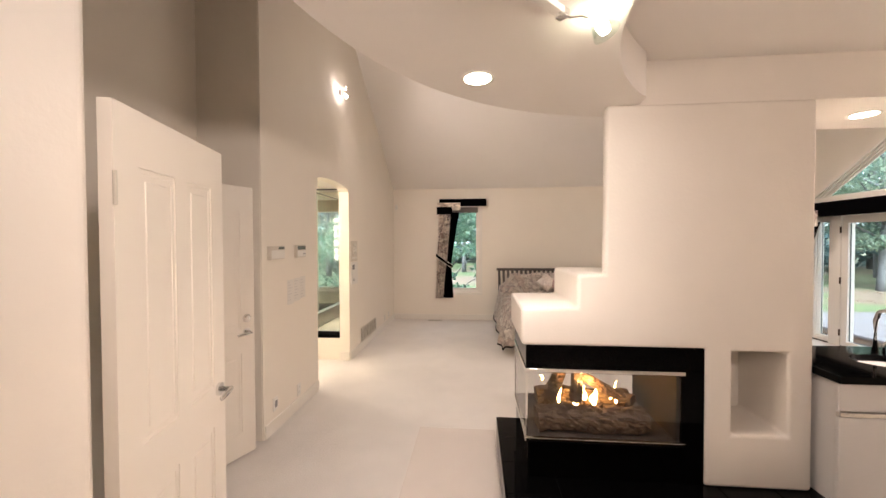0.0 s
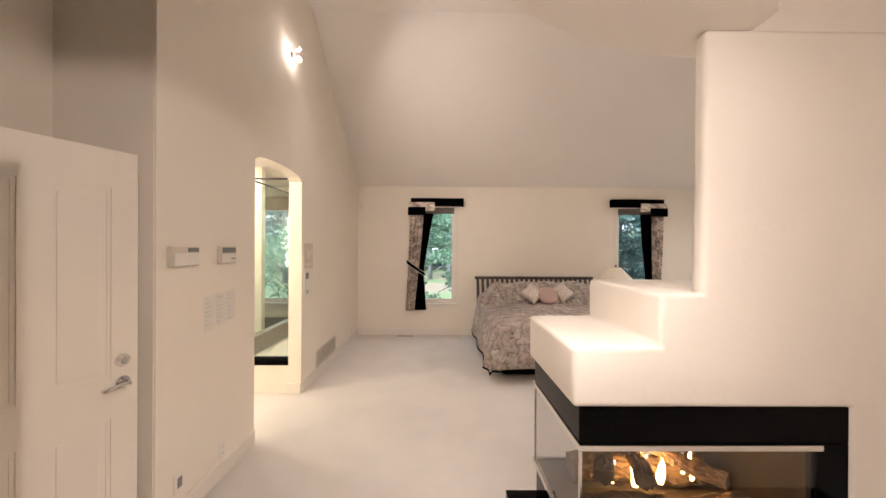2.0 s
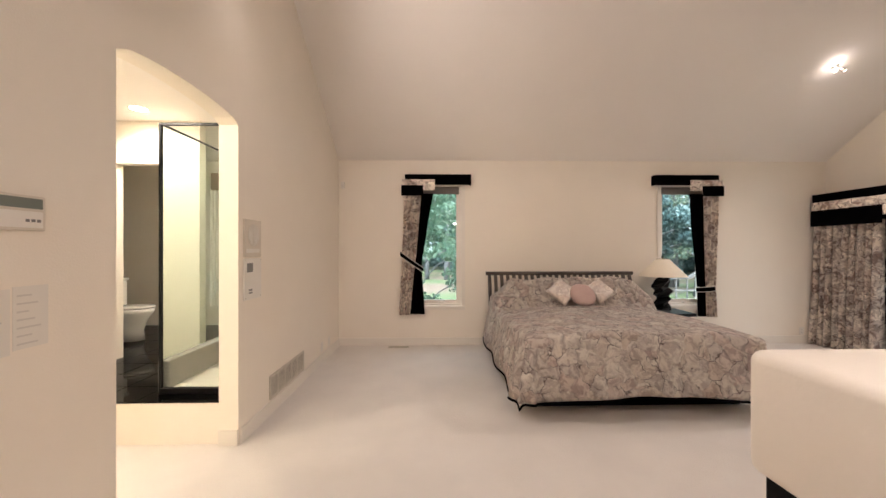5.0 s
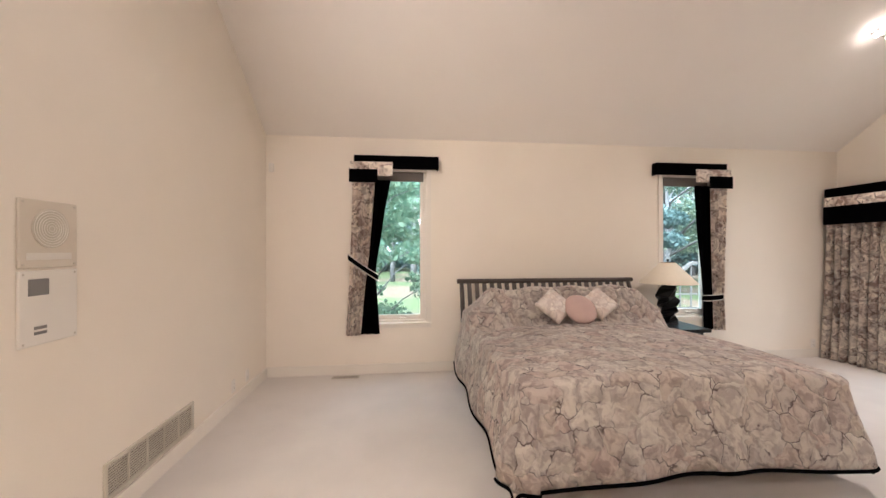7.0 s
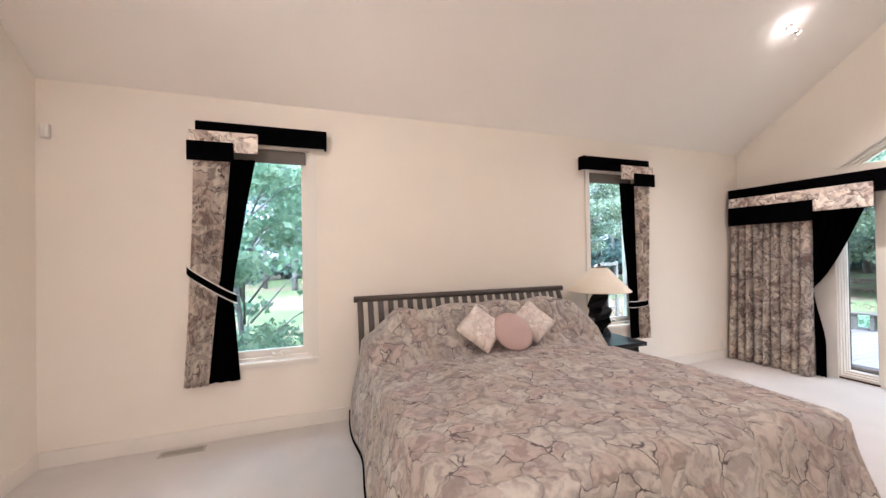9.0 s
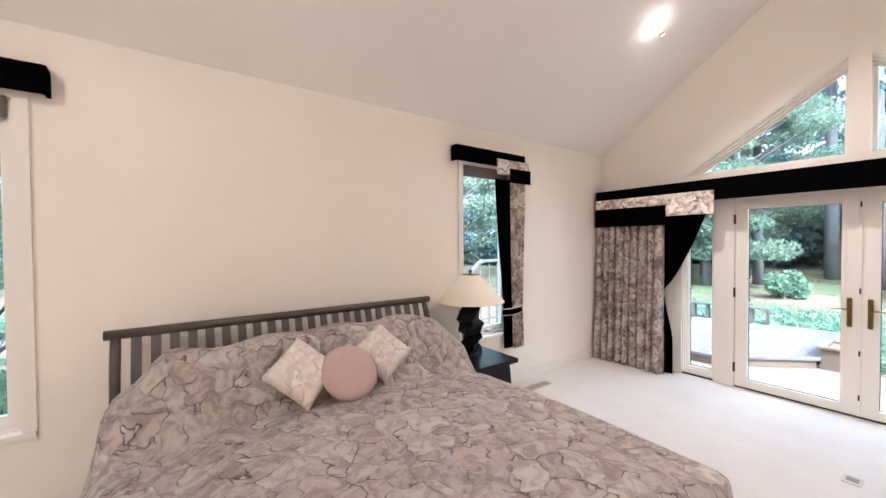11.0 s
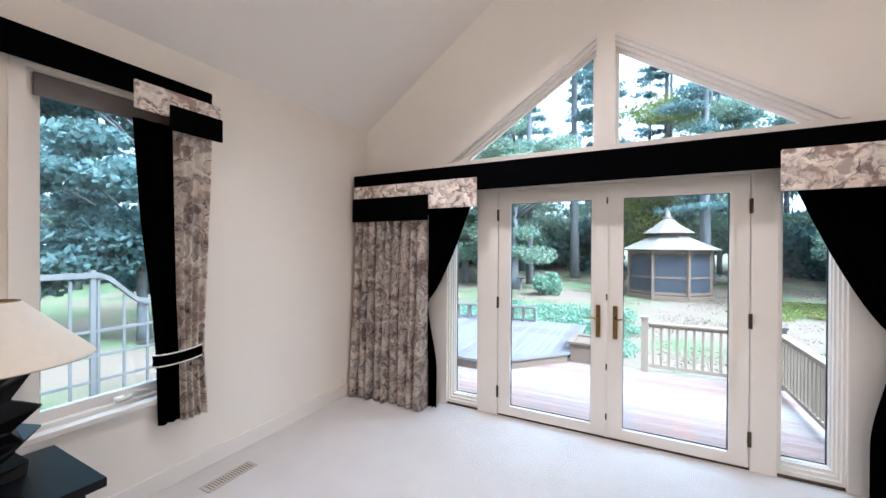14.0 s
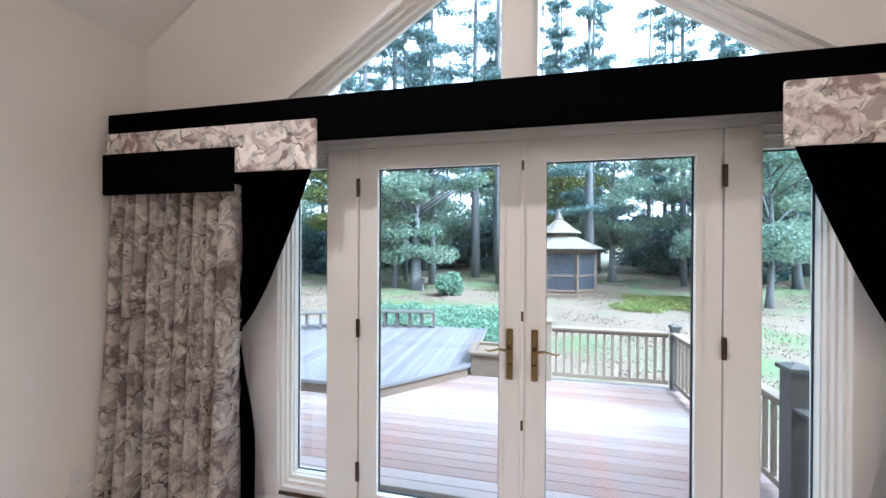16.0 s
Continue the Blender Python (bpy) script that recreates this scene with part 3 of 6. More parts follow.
french_leaf(5.329, 6.213, 6.217, 5.385, 1)
french_leaf(4.437, 5.317, 4.433, 5.262, -1)
ast = structure("door_astragal", box(DX - 0.012, DX + 0.0, 5.312, 5.334, 0.022, 2.015, 0.003), "trim", "white strip between the patio doors", "trim")
for z in (0.16, 0.55, 1.10, 1.86):
    part("catch", box(DX - 0.016, DX - 0.010, 5.317, 5.329, z, z + 0.05, 0.002), "bronze", ast, "small dark catch")


def tri_window(i, loop, label):
    w = thing("window_%d" % i, (EX, 0, 0), label, "window", kind="structure")
    cy, cz = sum(p[0] for p in loop) / 3, sum(p[1] for p in loop) / 3
    # distance of the edges from the middle of the inscribed circle
    P = [Vector(q) for q in loop]
    e = [(P[1] - P[2]).length, (P[2] - P[0]).length, (P[0] - P[1]).length]
    inc = (P[0] * e[0] + P[1] * e[1] + P[2] * e[2]) / sum(e)
    area = abs((P[1] - P[0]).cross(P[2] - P[0])) / 2
    r = 2 * area / sum(e)

    def off(d):
        return [tuple(inc + (q - inc) * (1 + d / r)) for q in P]
    # stepped moulding along the sloping side only; its ends are cut plumb and level
    foot, apex = min(P, key=lambda q: (q.y, -abs(q.x - RIDGE))), max(P, key=lambda q: q.y)
    out = 1 if foot.x > apex.x else -1
    run, rise = abs(foot.x - apex.x), apex.y - foot.y
    slope = math.hypot(run, rise)

    def edge(d):
        return (foot.x + out * d * slope / rise, foot.y), (apex.x, apex.y + d * slope / run)
    for k in range(4):
        (a, b), (c, d) = edge(0.022 - 0.024 * k), edge(-0.005 - 0.024 * k)
        part("moulding", slab([a, b, d, c], [], -0.014 + 0.030 * k, 0.10, "x"), "trim", w)
    part("window_frame", slab(off(0.0), [off(-0.028)], 0.10, 0.16, "x"), "trim", w)
    p = part("pane", slab(off(-0.04), [], 0.128, 0.134, "x"), "glass", w)
    p.visible_shadow = False


tri_window(4, tri_l, "white triangular gable window over the patio doors")
tri_window(5, tri_r, "white triangular gable window over the patio doors")


# ---------- pelmets and drapes ----------
def folds(width, height, depth, n, top_w=None, bm_steps=28, mid=None, phase=0.0, seed=0):
    """Hanging cloth in local x (width), z (height), folded in y. mid(z01) gives (x0, x1) at a height from 0 to 1."""
    bm = bmesh.new()
    cols = n * 8
    rnd = random.Random(seed)
    ph = [rnd.uniform(-0.5, 0.5) for _ in range(n + 2)]
    grid = []
    for j in range(bm_steps + 1):
        t = j / bm_steps
        a, b = mid(t) if mid else (0, width)
        squeeze = min(1.0, max(0.25, (b - a) / max(width, 0.01)))
        row = []
        for i in range(cols + 1):
            u = i / cols
            k = int(u * n)
            w = math.sin(2 * math.pi * (u * n) + phase + 0.35 * ph[k] + 0.4 * math.sin(t * 3 + k))
            y = depth * (0.5 + 0.5 * squeeze) * (0.55 * w + 0.12 * math.sin(4 * math.pi * u * n + ph[k] + 2 * t)) * (0.55 + 0.45 * (1 - t))
            row.append(bm.verts.new((a + (b - a) * (u + 0.012 * math.sin(6.28 * u * n + 1) * (1 - t)), y, t * height)))
        grid.append(row)
    for r0, r1 in zip(grid, grid[1:]):
        for i in range(cols):
            bm.faces.new((r0[i], r0[i + 1], r1[i + 1], r1[i]))
    thick = bmesh.ops.solidify(bm, geom=bm.faces[:], thickness=0.006)
    return bm


def lobes(x0, x1, height, depth, n, seed):
    """Pleated drape in rounded lobes of uneven width that meet in deep narrow creases; -y faces the room."""
    rnd = random.Random(seed)
    bm = bmesh.new()
    cuts = [0.0]
    for _ in range(n):
        cuts.append(cuts[-1] + rnd.uniform(0.65, 1.35))
    cuts = [c / cuts[-1] for c in cuts]
    sway = [rnd.uniform(-1, 1) for _ in range(n + 1)]
    deep = [rnd.uniform(0.65, 1.0) for _ in range(n)]
    fat = [rnd.uniform(0.455, 0.487) for _ in range(n)]
    grid, steps, per, top = [], 30, 14, radians(128)
    for j in range(steps + 1):
        t = j / steps
        row = []
        for k in range(n):
            c0, c1 = (cuts[q] + (0.012 * sway[q] * math.sin(2.2 * t + q) if 0 < q < n else 0) for q in (k, k + 1))
            for i in range(per + 1):
                f = -top + 2 * top * i / per
                out = (math.cos(f) - math.cos(top)) / (1 - math.cos(top))
                y = -depth * deep[k] * (1.25 - 0.6 * t) * out ** 0.8 + 0.05 * depth * math.sin(3 * f + 5 * t + k)
                x = (c0 + c1) / 2 + (c1 - c0) * fat[k] * math.sin(f)
                row.append(bm.verts.new((x0 + (x1 - x0) * x, y, t * height)))
        grid.append(row)
    for r0, r1 in zip(grid, grid[1:]):
        for p, q, r, s in zip(r0, r0[1:], r1[1:], r1):
            bm.faces.new((p, q, r, s))
    bmesh.ops.solidify(bm, geom=bm.faces[:], thickness=0.004)
    return bm


def pelmet(name, x0, x1, d0, d1, z0, z1, mat, label, place, returns=True):
    """Cloth-covered valance: a front board with a lid, and ends that return to the wall."""
    b = thing(name, (0, 0, 0), label, "valance", "window valances")
    b.matrix_world = place
    thick = min(0.03, d1 - d0 - 0.001)
    part("front_board", box(x0, x1, -d1, -d1 + thick, z0, z1, min(0.010, thick * 0.4), 3), mat, b)
    if returns:
        part("lid", box(x0 + 0.004, x1 - 0.004, -d1 + thick - 0.001, -0.001, z1 - 0.022, z1 - 0.002, 0.004), mat, b)
        for x in (x0, x1 - 0.02):
            part("end_board", box(x + 0.001, x + 0.019, -d1 + thick - 0.001, -0.001, z0, z1 - 0.022, 0.004), mat, b)
    return b


def smooth(t):
    t = min(1, max(0, t))
    return t * t * (3 - 2 * t)


def tall_drapes(place, s, z0, tie_z, slant, group, outer, inner, swag):
    """Pelmets, print panel, black swag and tie-back of a bedroom window; local x runs along the wall, -y into the room, s=-1 mirrors."""
    def span(a, b):
        return (a, b) if s > 0 else (-b, -a)
    pelmet("long_valance", *span(-0.49, 0.482), 0.0, 0.092, 2.372, 2.524, "black", "long black felt-covered box valance", place)
    pelmet("print_valance", *span(-0.532, -0.05), 0.092, 0.108, 2.285, 2.445, "drape", "printed taupe cloth-covered box valance", place, False)
    pelmet("small_valance", *span(-0.540, -0.222), 0.108, 0.124, 2.206, 2.358, "black", "short black felt-covered box valance", place, False)
    h = 2.24 - z0
    def at(curve, z):
        return float(np.interp(z, [q[0] for q in curve], [q[1] for q in curve]))

    def print_mid(t):
        z = z0 + h * t
        return span(at(outer, z), at(inner, z))

    def black_mid(t):
        z = z0 + h * t
        return span(at(inner, z) - 0.05, at(swag, z))
    d = thing("print_drape", (0, 0, 0), "taupe marbled print drape, tied back", "curtain", group)
    d.matrix_world = place @ pose(0, -0.084, z0)
    part("cloth", folds(0.22, h, 0.036, 4, mid=print_mid, seed=3), "drape", d, smooth=True)
    b = thing("black_drape", (0, 0, 0), "black drape, tied back", "curtain", group)
    b.matrix_world = place @ pose(0, -0.054, z0 + 0.005)
    part("cloth", folds(0.2, h, 0.024, 3, mid=black_mid, seed=5, phase=1), "black", b, smooth=True)
    t = thing("tie_back", (0, 0, 0), "black tie-back band with pale piping", "tie-back", group)
    t.matrix_world = place
    a0, a1 = span(at(outer, tie_z) - 0.025, at(swag, tie_z) + 0.02)
    zl, zr = (tie_z + slant, tie_z - slant) if s > 0 else (tie_z - slant, tie_z + slant)
    for nm, dz, r, mt in (("band", 0, 0.034, "black"), ("piping", 0.034, 0.005, "plastic"), ("piping", -0.034, 0.005, "plastic")):
        bm = bmesh.new()
        pts = []
        for i in range(13):
            u = i / 12
            pts.append((a0 + (a1 - a0) * u, -0.045 - 0.072 * math.sin(math.pi * u) ** 0.5, zl + (zr - zl) * u + dz))
        if nm == "band":
            rows = [[bm.verts.new((x, y - 0.012 * (1 - abs(q)), z + q * r)) for x, y, z in pts] for q in (-1, -0.4, 0.4, 1)]
            for r0, r1 in zip(rows, rows[1:]):
                for i in range(12):
                    bm.faces.new((r0[i], r0[i + 1], r1[i + 1], r1[i]))
            bmesh.ops.solidify(bm, geom=bm.faces[:], thickness=0.006)
        else:
            bm = tube(pts, r, 6)
        part(nm, bm, mt, t, smooth=True)


# outlines of each pair of drapes from hem to heading: height and place along the wall
tall_drapes(pose(-0.28, NY, 0), 1, 0.465, 1.24, 0.12, "window drapes",
            ((0.465, -0.580), (0.9, -0.555), (1.3, -0.535), (1.8, -0.515), (2.24, -0.505)),
            ((0.465, -0.415), (0.9, -0.375), (1.24, -0.340), (1.33, -0.325), (1.8, -0.285), (2.24, -0.25)),
            ((0.465, -0.205), (0.8, -0.225), (1.14, -0.250), (1.3, -0.235), (1.57, -0.190), (1.9, -0.14), (2.24, -0.075)))
tall_drapes(pose(3.40, NY, 0), -1, 0.415, 0.83, 0.01, "window drapes",
            ((0.415, -0.462), (0.83, -0.438), (1.17, -0.450), (1.8, -0.478), (2.24, -0.495)),
            ((0.415, -0.300), (0.83, -0.292), (1.18, -0.278), (1.8, -0.264), (2.24, -0.254)),
            ((0.415, -0.195), (0.83, -0.185), (1.2, -0.157), (1.63, -0.107), (2.24, -0.066)))

# over the patio doors: local x runs south along the wall from its middle
long_place = pose(EX, RIDGE, 0, 0, 0, -90)
pelmet("long_valance", -2.372, 2.39, 0.0, 0.255, 2.008, 2.232, "black", "very long black felt-covered box valance over the patio doors", long_place)


def door_drapes(s, long_place):
    def span(a, b):
        return (a, b) if s > 0 else (-b, -a)
    pelmet("print_valance", *span(-2.36, -1.01), 0.255, 0.278, 1.862, 2.112, "drape", "wide printed taupe cloth-covered box valance", long_place, False)
    pelmet("small_valance", *span(-2.35, -1.475), 0.278, 0.300, 1.757, 1.99, "black", "black felt-covered box valance", long_place, False)
    d = thing("print_drape", (0, 0, 0), "floor-length taupe marbled print drape", "curtain", "patio drapes")
    d.matrix_world = long_place @ pose(0, -0.15, 0.01)
    part("cloth", lobes(*span(-2.375, -1.53), 1.80, 0.16, 9, 8 + s), "drape", d, smooth=True)
    b = thing("black_drape", (0, 0, 0), "floor-length black drape, tied back in a swag", "curtain", "patio drapes")
    b.matrix_world = long_place @ pose(0, -0.16, 0.012)
    tie = 0.52

    def mid(t):
        if t > tie:
            k = ((t - tie) / (1 - tie))
            return span(-1.62, -1.545 + 0.45 * k ** 0.75)
        return span(-1.62, -1.545 + 0.10 * smooth((tie - t) / tie * 1.5))
    part("cloth", folds(0.5, 1.92, 0.05, 5, mid=mid, seed=4, bm_steps=40), "black", b, smooth=True)
    t = thing("tie_back", (0, 0, 0), "pale twisted cord tie-back round a black drape", "tie-back", "patio drapes")
    t.matrix_world = long_place
    for dz in (0.0, -0.06):
        pts = [(-s * (1.655 + 0.115 * math.cos(u)), -0.165 - 0.04 * math.sin(u), 1.03 + dz - 0.02 * math.sin(u) - 0.02 * math.cos(u)) for u in np.linspace(0, 2 * math.pi, 25)]
        part("cord", tube(pts, 0.006, 6), "plastic", t)


door_drapes(1, long_place)
door_drapes(-1, long_place @ pose(-0.038, 0, 0))


# ---------- fireplace ----------
FY, BY = 2.28, 2.95      # front and back faces
HZ = 0.21                # hearth top
fp = thing("fireplace", (0, 0, 0), "stepped cream stucco chimney breast with a three-sided gas fire", "fireplace")


def round_edges(bm, w, keep):
    bmesh.ops.dissolve_limit(bm, angle_limit=0.01, verts=bm.verts[:], edges=bm.edges[:])
    sharp = [e for e in bm.edges if len(e.link_faces) == 2 and e.calc_face_angle(0) > 0.5 and keep(e.verts[0].co, e.verts[1].co)]
    bmesh.ops.bevel(bm, geom=sharp, offset=w, segments=4, profile=0.5, affect="EDGES", clamp_overlap=True)
    for e in bm.edges:
        e.smooth = not (len(e.link_faces) == 2 and e.calc_face_angle(0) > 0.6)


MID = FY + 0.066
steps = [(0.748, 1.44), (0.59, 1.44), (0.59, 1.24), (0.262, 1.24), (0.262, 1.014), (1.31, 1.014)]
ch = slab([(1.31, HZ), (1.885, HZ), (1.885, 2.43), (0.748, 2.43), *steps], [rect(1.458, 1.755, 0.52, 1.0)], FY, MID, "y")
round_edges(ch, 0.022, lambda a, b: not (a.y > MID - 0.01 and b.y > MID - 0.01 and max(a.z, b.z) < 1.445))
part("chimney", ch, "stucco", fp, smooth=True)
rear = slab([(1.31, HZ), (1.885, HZ), (1.885, 1.44), *steps[1:]], [rect(1.458, 1.755, 0.52, 1.0)], MID, BY, "y")
round_edges(rear, 0.022, lambda a, b: not (a.y < MID + 0.01 and b.y < MID + 0.01))
part("rear_steps", rear, "stucco", fp, smooth=True)
part("flue", box(1.45, 1.885, MID + 0.002, BY, 1.446, 2.425), "stucco", fp)
for nm, b in (("niche_back", box(1.44, 1.775, FY + 0.402, FY + 0.42, 0.50, 1.02)), ("niche_side", box(1.44, 1.457, MID + 0.002, FY + 0.40, 0.50, 1.02)), ("niche_side", box(1.757, 1.775, MID + 0.002, FY + 0.40, 0.50, 1.02))):
    part(nm, b, "stucco", fp)
part("surround_band", box(0.29, 1.312, FY + 0.012, BY - 0.012, 0.875, 1.016, 0.004), "granite", fp, "polished black granite band")
part("surround_side", box(1.185, 1.312, FY + 0.012, BY - 0.012, HZ, 0.876, 0.004), "granite", fp, "polished black granite upright")
part("plinth", box(0.30, 1.186, FY + 0.02, BY - 0.02, HZ, 0.435, 0.004), "granite", fp, "polished black granite plinth")
for z in (0.432, 0.853):
    part("rail", join(join(box(0.283, 1.20, FY - 0.004, FY + 0.018, z, z + 0.024, 0.003), box(0.283, 0.305, FY + 0.018, BY - 0.018, z, z + 0.024, 0.003)), box(0.283, 1.20, BY - 0.018, BY + 0.004, z, z + 0.024, 0.003)), "chrome", fp, "brushed chrome glass rail")
for y in (FY + 0.006, BY - 0.014):
    part("corner_post", box(0.289, 0.301, y, y + 0.012, 0.456, 0.853, 0.002), "chrome", fp)
for nm, b in (("front_pane", box(0.302, 1.184, FY + 0.008, FY + 0.013, 0.457, 0.853)), ("side_pane", box(0.291, 0.296, FY + 0.02, BY - 0.02, 0.457, 0.853)), ("back_pane", box(0.302, 1.184, BY - 0.013, BY - 0.008, 0.457, 0.853))):
    q = part(nm, b, "fireglass", fp, "clear fire glass")
    q.visible_shadow = False
part("fire_bed", box(0.31, 1.184, FY + 0.03, BY - 0.03, 0.434, 0.452, 0.003), "sand", fp)
part("firebrick_back", box(1.165, 1.186, FY + 0.03, BY - 0.03, 0.452, 0.874), "firebrick", fp, "brown firebrick end panel")
rnd = random.Random(2)


def log(p, q, r):
    pts, rs = [], []
    for i in range(29):
        u = i / 28
        pts.append(Vector(p).lerp(Vector(q), u) + Vector((0, 0.012 * math.sin(5 * u + r * 90), 0.008 * math.sin(7 * u))))
        rs.append(r * (0.92 + 0.12 * rnd.random()))
    bm = tube(pts, rs, 36)
    ax = (Vector(q) - Vector(p)).normalized()
    for i, v in enumerate(bm.verts):
        k, along = i % 36, i // 36
        c = pts[min(along, 28)]
        furrow = (k + round(1.5 * math.sin(along * 0.8 + k // 4))) % 4 == 0 or (along + 3 * (k // 4)) % 7 == 0
        groove = (0.17 if furrow else -0.03) + rnd.uniform(-0.04, 0.04)
        v.co += (v.co - c).normalized() * r * -groove
    return bm


for p, q, r in (((0.37, 2.40, 0.515), (1.03, 2.42, 0.525), 0.078), ((0.42, 2.74, 0.52), (1.05, 2.72, 0.53), 0.07), ((0.47, 2.50, 0.63), (0.60, 2.80, 0.66), 0.045), ((0.70, 2.78, 0.68), (0.98, 2.44, 0.625), 0.034), ((0.62, 2.44, 0.64), (0.72, 2.76, 0.66), 0.04)):
    part("log", log(p, q, r), "log", fp, "charred ceramic log")


def flame(x, y, z, h, r):
    pts, rs = [], []
    for i in range(11):
        u = i / 10
        pts.append((x + 0.018 * math.sin(4 * u + x * 30) * u, y + 0.012 * math.sin(5 * u + y * 40) * u, z - 0.055 + 0.75 * h * u))
        rs.append(0.85 * r * max(0.03, math.sin(math.pi * (0.18 + 0.80 * u)) * (1 - 0.35 * u)))
    return tube(pts, rs, 8)


for f in ((0.55, 2.58, 0.60, 0.13, 0.014), (0.66, 2.59, 0.58, 0.17, 0.028), (0.79, 2.61, 0.58, 0.15, 0.024), (0.93, 2.60, 0.60, 0.20, 0.014), (0.72, 2.60, 0.62, 0.12, 0.030), (0.76, 2.56, 0.62, 0.09, 0.020), (0.90, 2.62, 0.62, 0.11, 0.014), (0.68, 2.63, 0.62, 0.08, 0.022), (0.45, 2.66, 0.72, 0.06, 0.010)):
    part("flame", flame(*f), "flame", fp, "orange gas flame", smooth=True)

# hearth of square black tiles
hearth = thing("hearth", (0, 0, 0), "raised hearth of polished black square tiles", "hearth")
part("base", box(0.165, 1.90, 1.50, 3.04, 0.0, HZ - 0.012, 0.003), "grout", hearth)
TS = 0.305
tile = None
for i in range(6):
    for j in range(6):
        x0, y1 = 0.163 + i * TS, 3.042 - j * TS
        if x0 > 1.85 or y1 < 1.6:
            continue
        if tile is None:
            tile = part("tile", box(0.0015, TS - 0.0015, -TS + 0.0015, -0.0015, HZ - 0.012, HZ, 0.002, 1), "granite", hearth)
            t = tile
        else:
            t = new("tile", tile.data)
            t.parent = hearth
        t.location = (x0, y1, 0)
for j in range(6):
    y1 = 3.042 - j * TS
    if y1 > 1.6:
        part("side_tile", box(0.152, 0.164, y1 - TS + 0.0015, y1 - 0.0015, 0.0, HZ, 0.002, 1), "granite", hearth)


# thin slab left of the hearth, a tone darker than the carpet
mat = thing("hearth_patch", (0, 0, 0), "flat cream patch, a tone darker than the carpet, beside the hearth", "mat")
pad = slab(rect(-0.505, 0.148, 1.45, 3.22), [], 0.0005, 0.011, "z")
bevel(pad, 0.004)
part("mat_body", pad, "mat", mat)


# ---------- wet bar ----------
bar = thing("bar_cabinet", (0, 0, 0), "white laminate wet bar cabinet with chrome finger pull", "cabinet")
part("body", box(1.92, 2.945, 2.17, 2.745, 0.10, 0.885, 0.003), "cabinet", bar)
part("drawer_front", box(1.90, 2.94, 2.15, 2.17, 0.735, 0.88, 0.004), "cabinet", bar)
part("finger_pull", box(1.90, 2.94, 2.145, 2.17, 0.705, 0.728, 0.003), "chrome", bar)
part("door", box(1.90, 2.94, 2.15, 2.17, 0.235, 0.70, 0.004), "cabinet", bar)
part("toe_kick", box(1.90, 2.94, 2.19, 2.21, 0.0, 0.23, 0.002), "granite", bar)
ct = thing("bar_counter", (0, 0, 0), "polished black granite bar counter with round sink", "countertop")
hole = [(2.42 + 0.19 * math.cos(a), 2.42 + 0.14 * math.sin(a)) for a in np.linspace(0, 2 * math.pi, 33)[:-1]]
part("slab", slab(rect(1.888, 2.948, 2.13, 2.745), [hole], 0.887, 0.925, "z"), "granite", ct)
part("sink", moved(lathe([(0.19, 0.0), (0.185, -0.10), (0.12, -0.13), (0.01, -0.135)], 28, False), pose(2.42, 2.42, 0.90) @ Matrix.Diagonal((1, 0.74, 1, 1))), "blackwood", ct, "black oval sink bowl", smooth=True)
fa = thing("faucet", (2.53, 2.62, 0.925), "chrome gooseneck bar faucet", "faucet")
part("spout", tube([(0, 0, 0), (0, 0, 0.20), (-0.01, -0.03, 0.26), (-0.03, -0.09, 0.28), (-0.045, -0.14, 0.25), (-0.05, -0.15, 0.21)], [0.018, 0.013, 0.012, 0.012, 0.012, 0.012], 10), "chrome", fa, smooth=True)
part("lever", tube([(0.05, 0, 0), (0.05, 0, 0.05), (0.09, -0.01, 0.08)], 0.009, 8), "chrome", fa, smooth=True)


# ---------- doors of the entry ----------
def panel_door(at, rz, label, deadbolt, W):
    """Leaf along local x from the hinge; the room side is local -y."""
    d = thing("panel_door", at, label, "door", "entry doors", rz=rz)
    H, T = 2.045, 0.04
    cols = ((0.11, W / 2 - 0.04), (W / 2 + 0.04, W - 0.11))
    rows = ((0.20, 0.80), (0.98, 1.88))
    holes = [rect(a, b, c, e) for a, b in cols for c, e in rows]
    part("leaf", slab(rect(0, W, 0.015, H + 0.015), holes, -T, 0, "y"), "door", d)
    for a, b in cols:
        for c, e in rows:
            pn = box(a, b, -T + 0.007, -0.007, c, e)
            part("panel", pn, "door", d)
            part("raised_field", box(a + 0.04, b - 0.04, -T + 0.0035, -0.009, c + 0.04, e - 0.04, 0.0034, 2), "door", d)
            part("moulding", slab(rect(a, b, c, e), [rect(a + 0.016, b - 0.016, c + 0.016, e - 0.016)], -T + 0.0045, -0.008, "y"), "door", d)
    for z in (0.28, 1.80):
        part("hinge", tube([(0.0, -T - 0.004, z - 0.05), (0.0, -T - 0.004, z + 0.05)], 0.006, 8), "vent", d, "pale steel hinge")
    rose = part("rose", moved(disc(0.030, 0, 0.012, 24), pose(W - 0.065, -T, 0.955, 90)), "chrome", d, "polished chrome rose")
    part("lever", tube([(W - 0.065, -T - 0.01, 0.955), (W - 0.065, -T - 0.055, 0.955), (W - 0.10, -T - 0.06, 0.955), (W - 0.17, -T - 0.058, 0.95)], [0.011, 0.011, 0.012, 0.010], 10), "chrome", rose, "polished chrome lever", smooth=True)
    if deadbolt:
        part("deadbolt", moved(lathe([(0.032, 0), (0.030, 0.012), (0.018, 0.018), (0.016, 0.022)], 24), pose(W - 0.065, -T, 1.06, 90)), "chrome", d, "chrome deadbolt rose")
    return d


def heading(p, q):
    return math.degrees(math.atan2(q[1] - p[1], q[0] - p[0]))


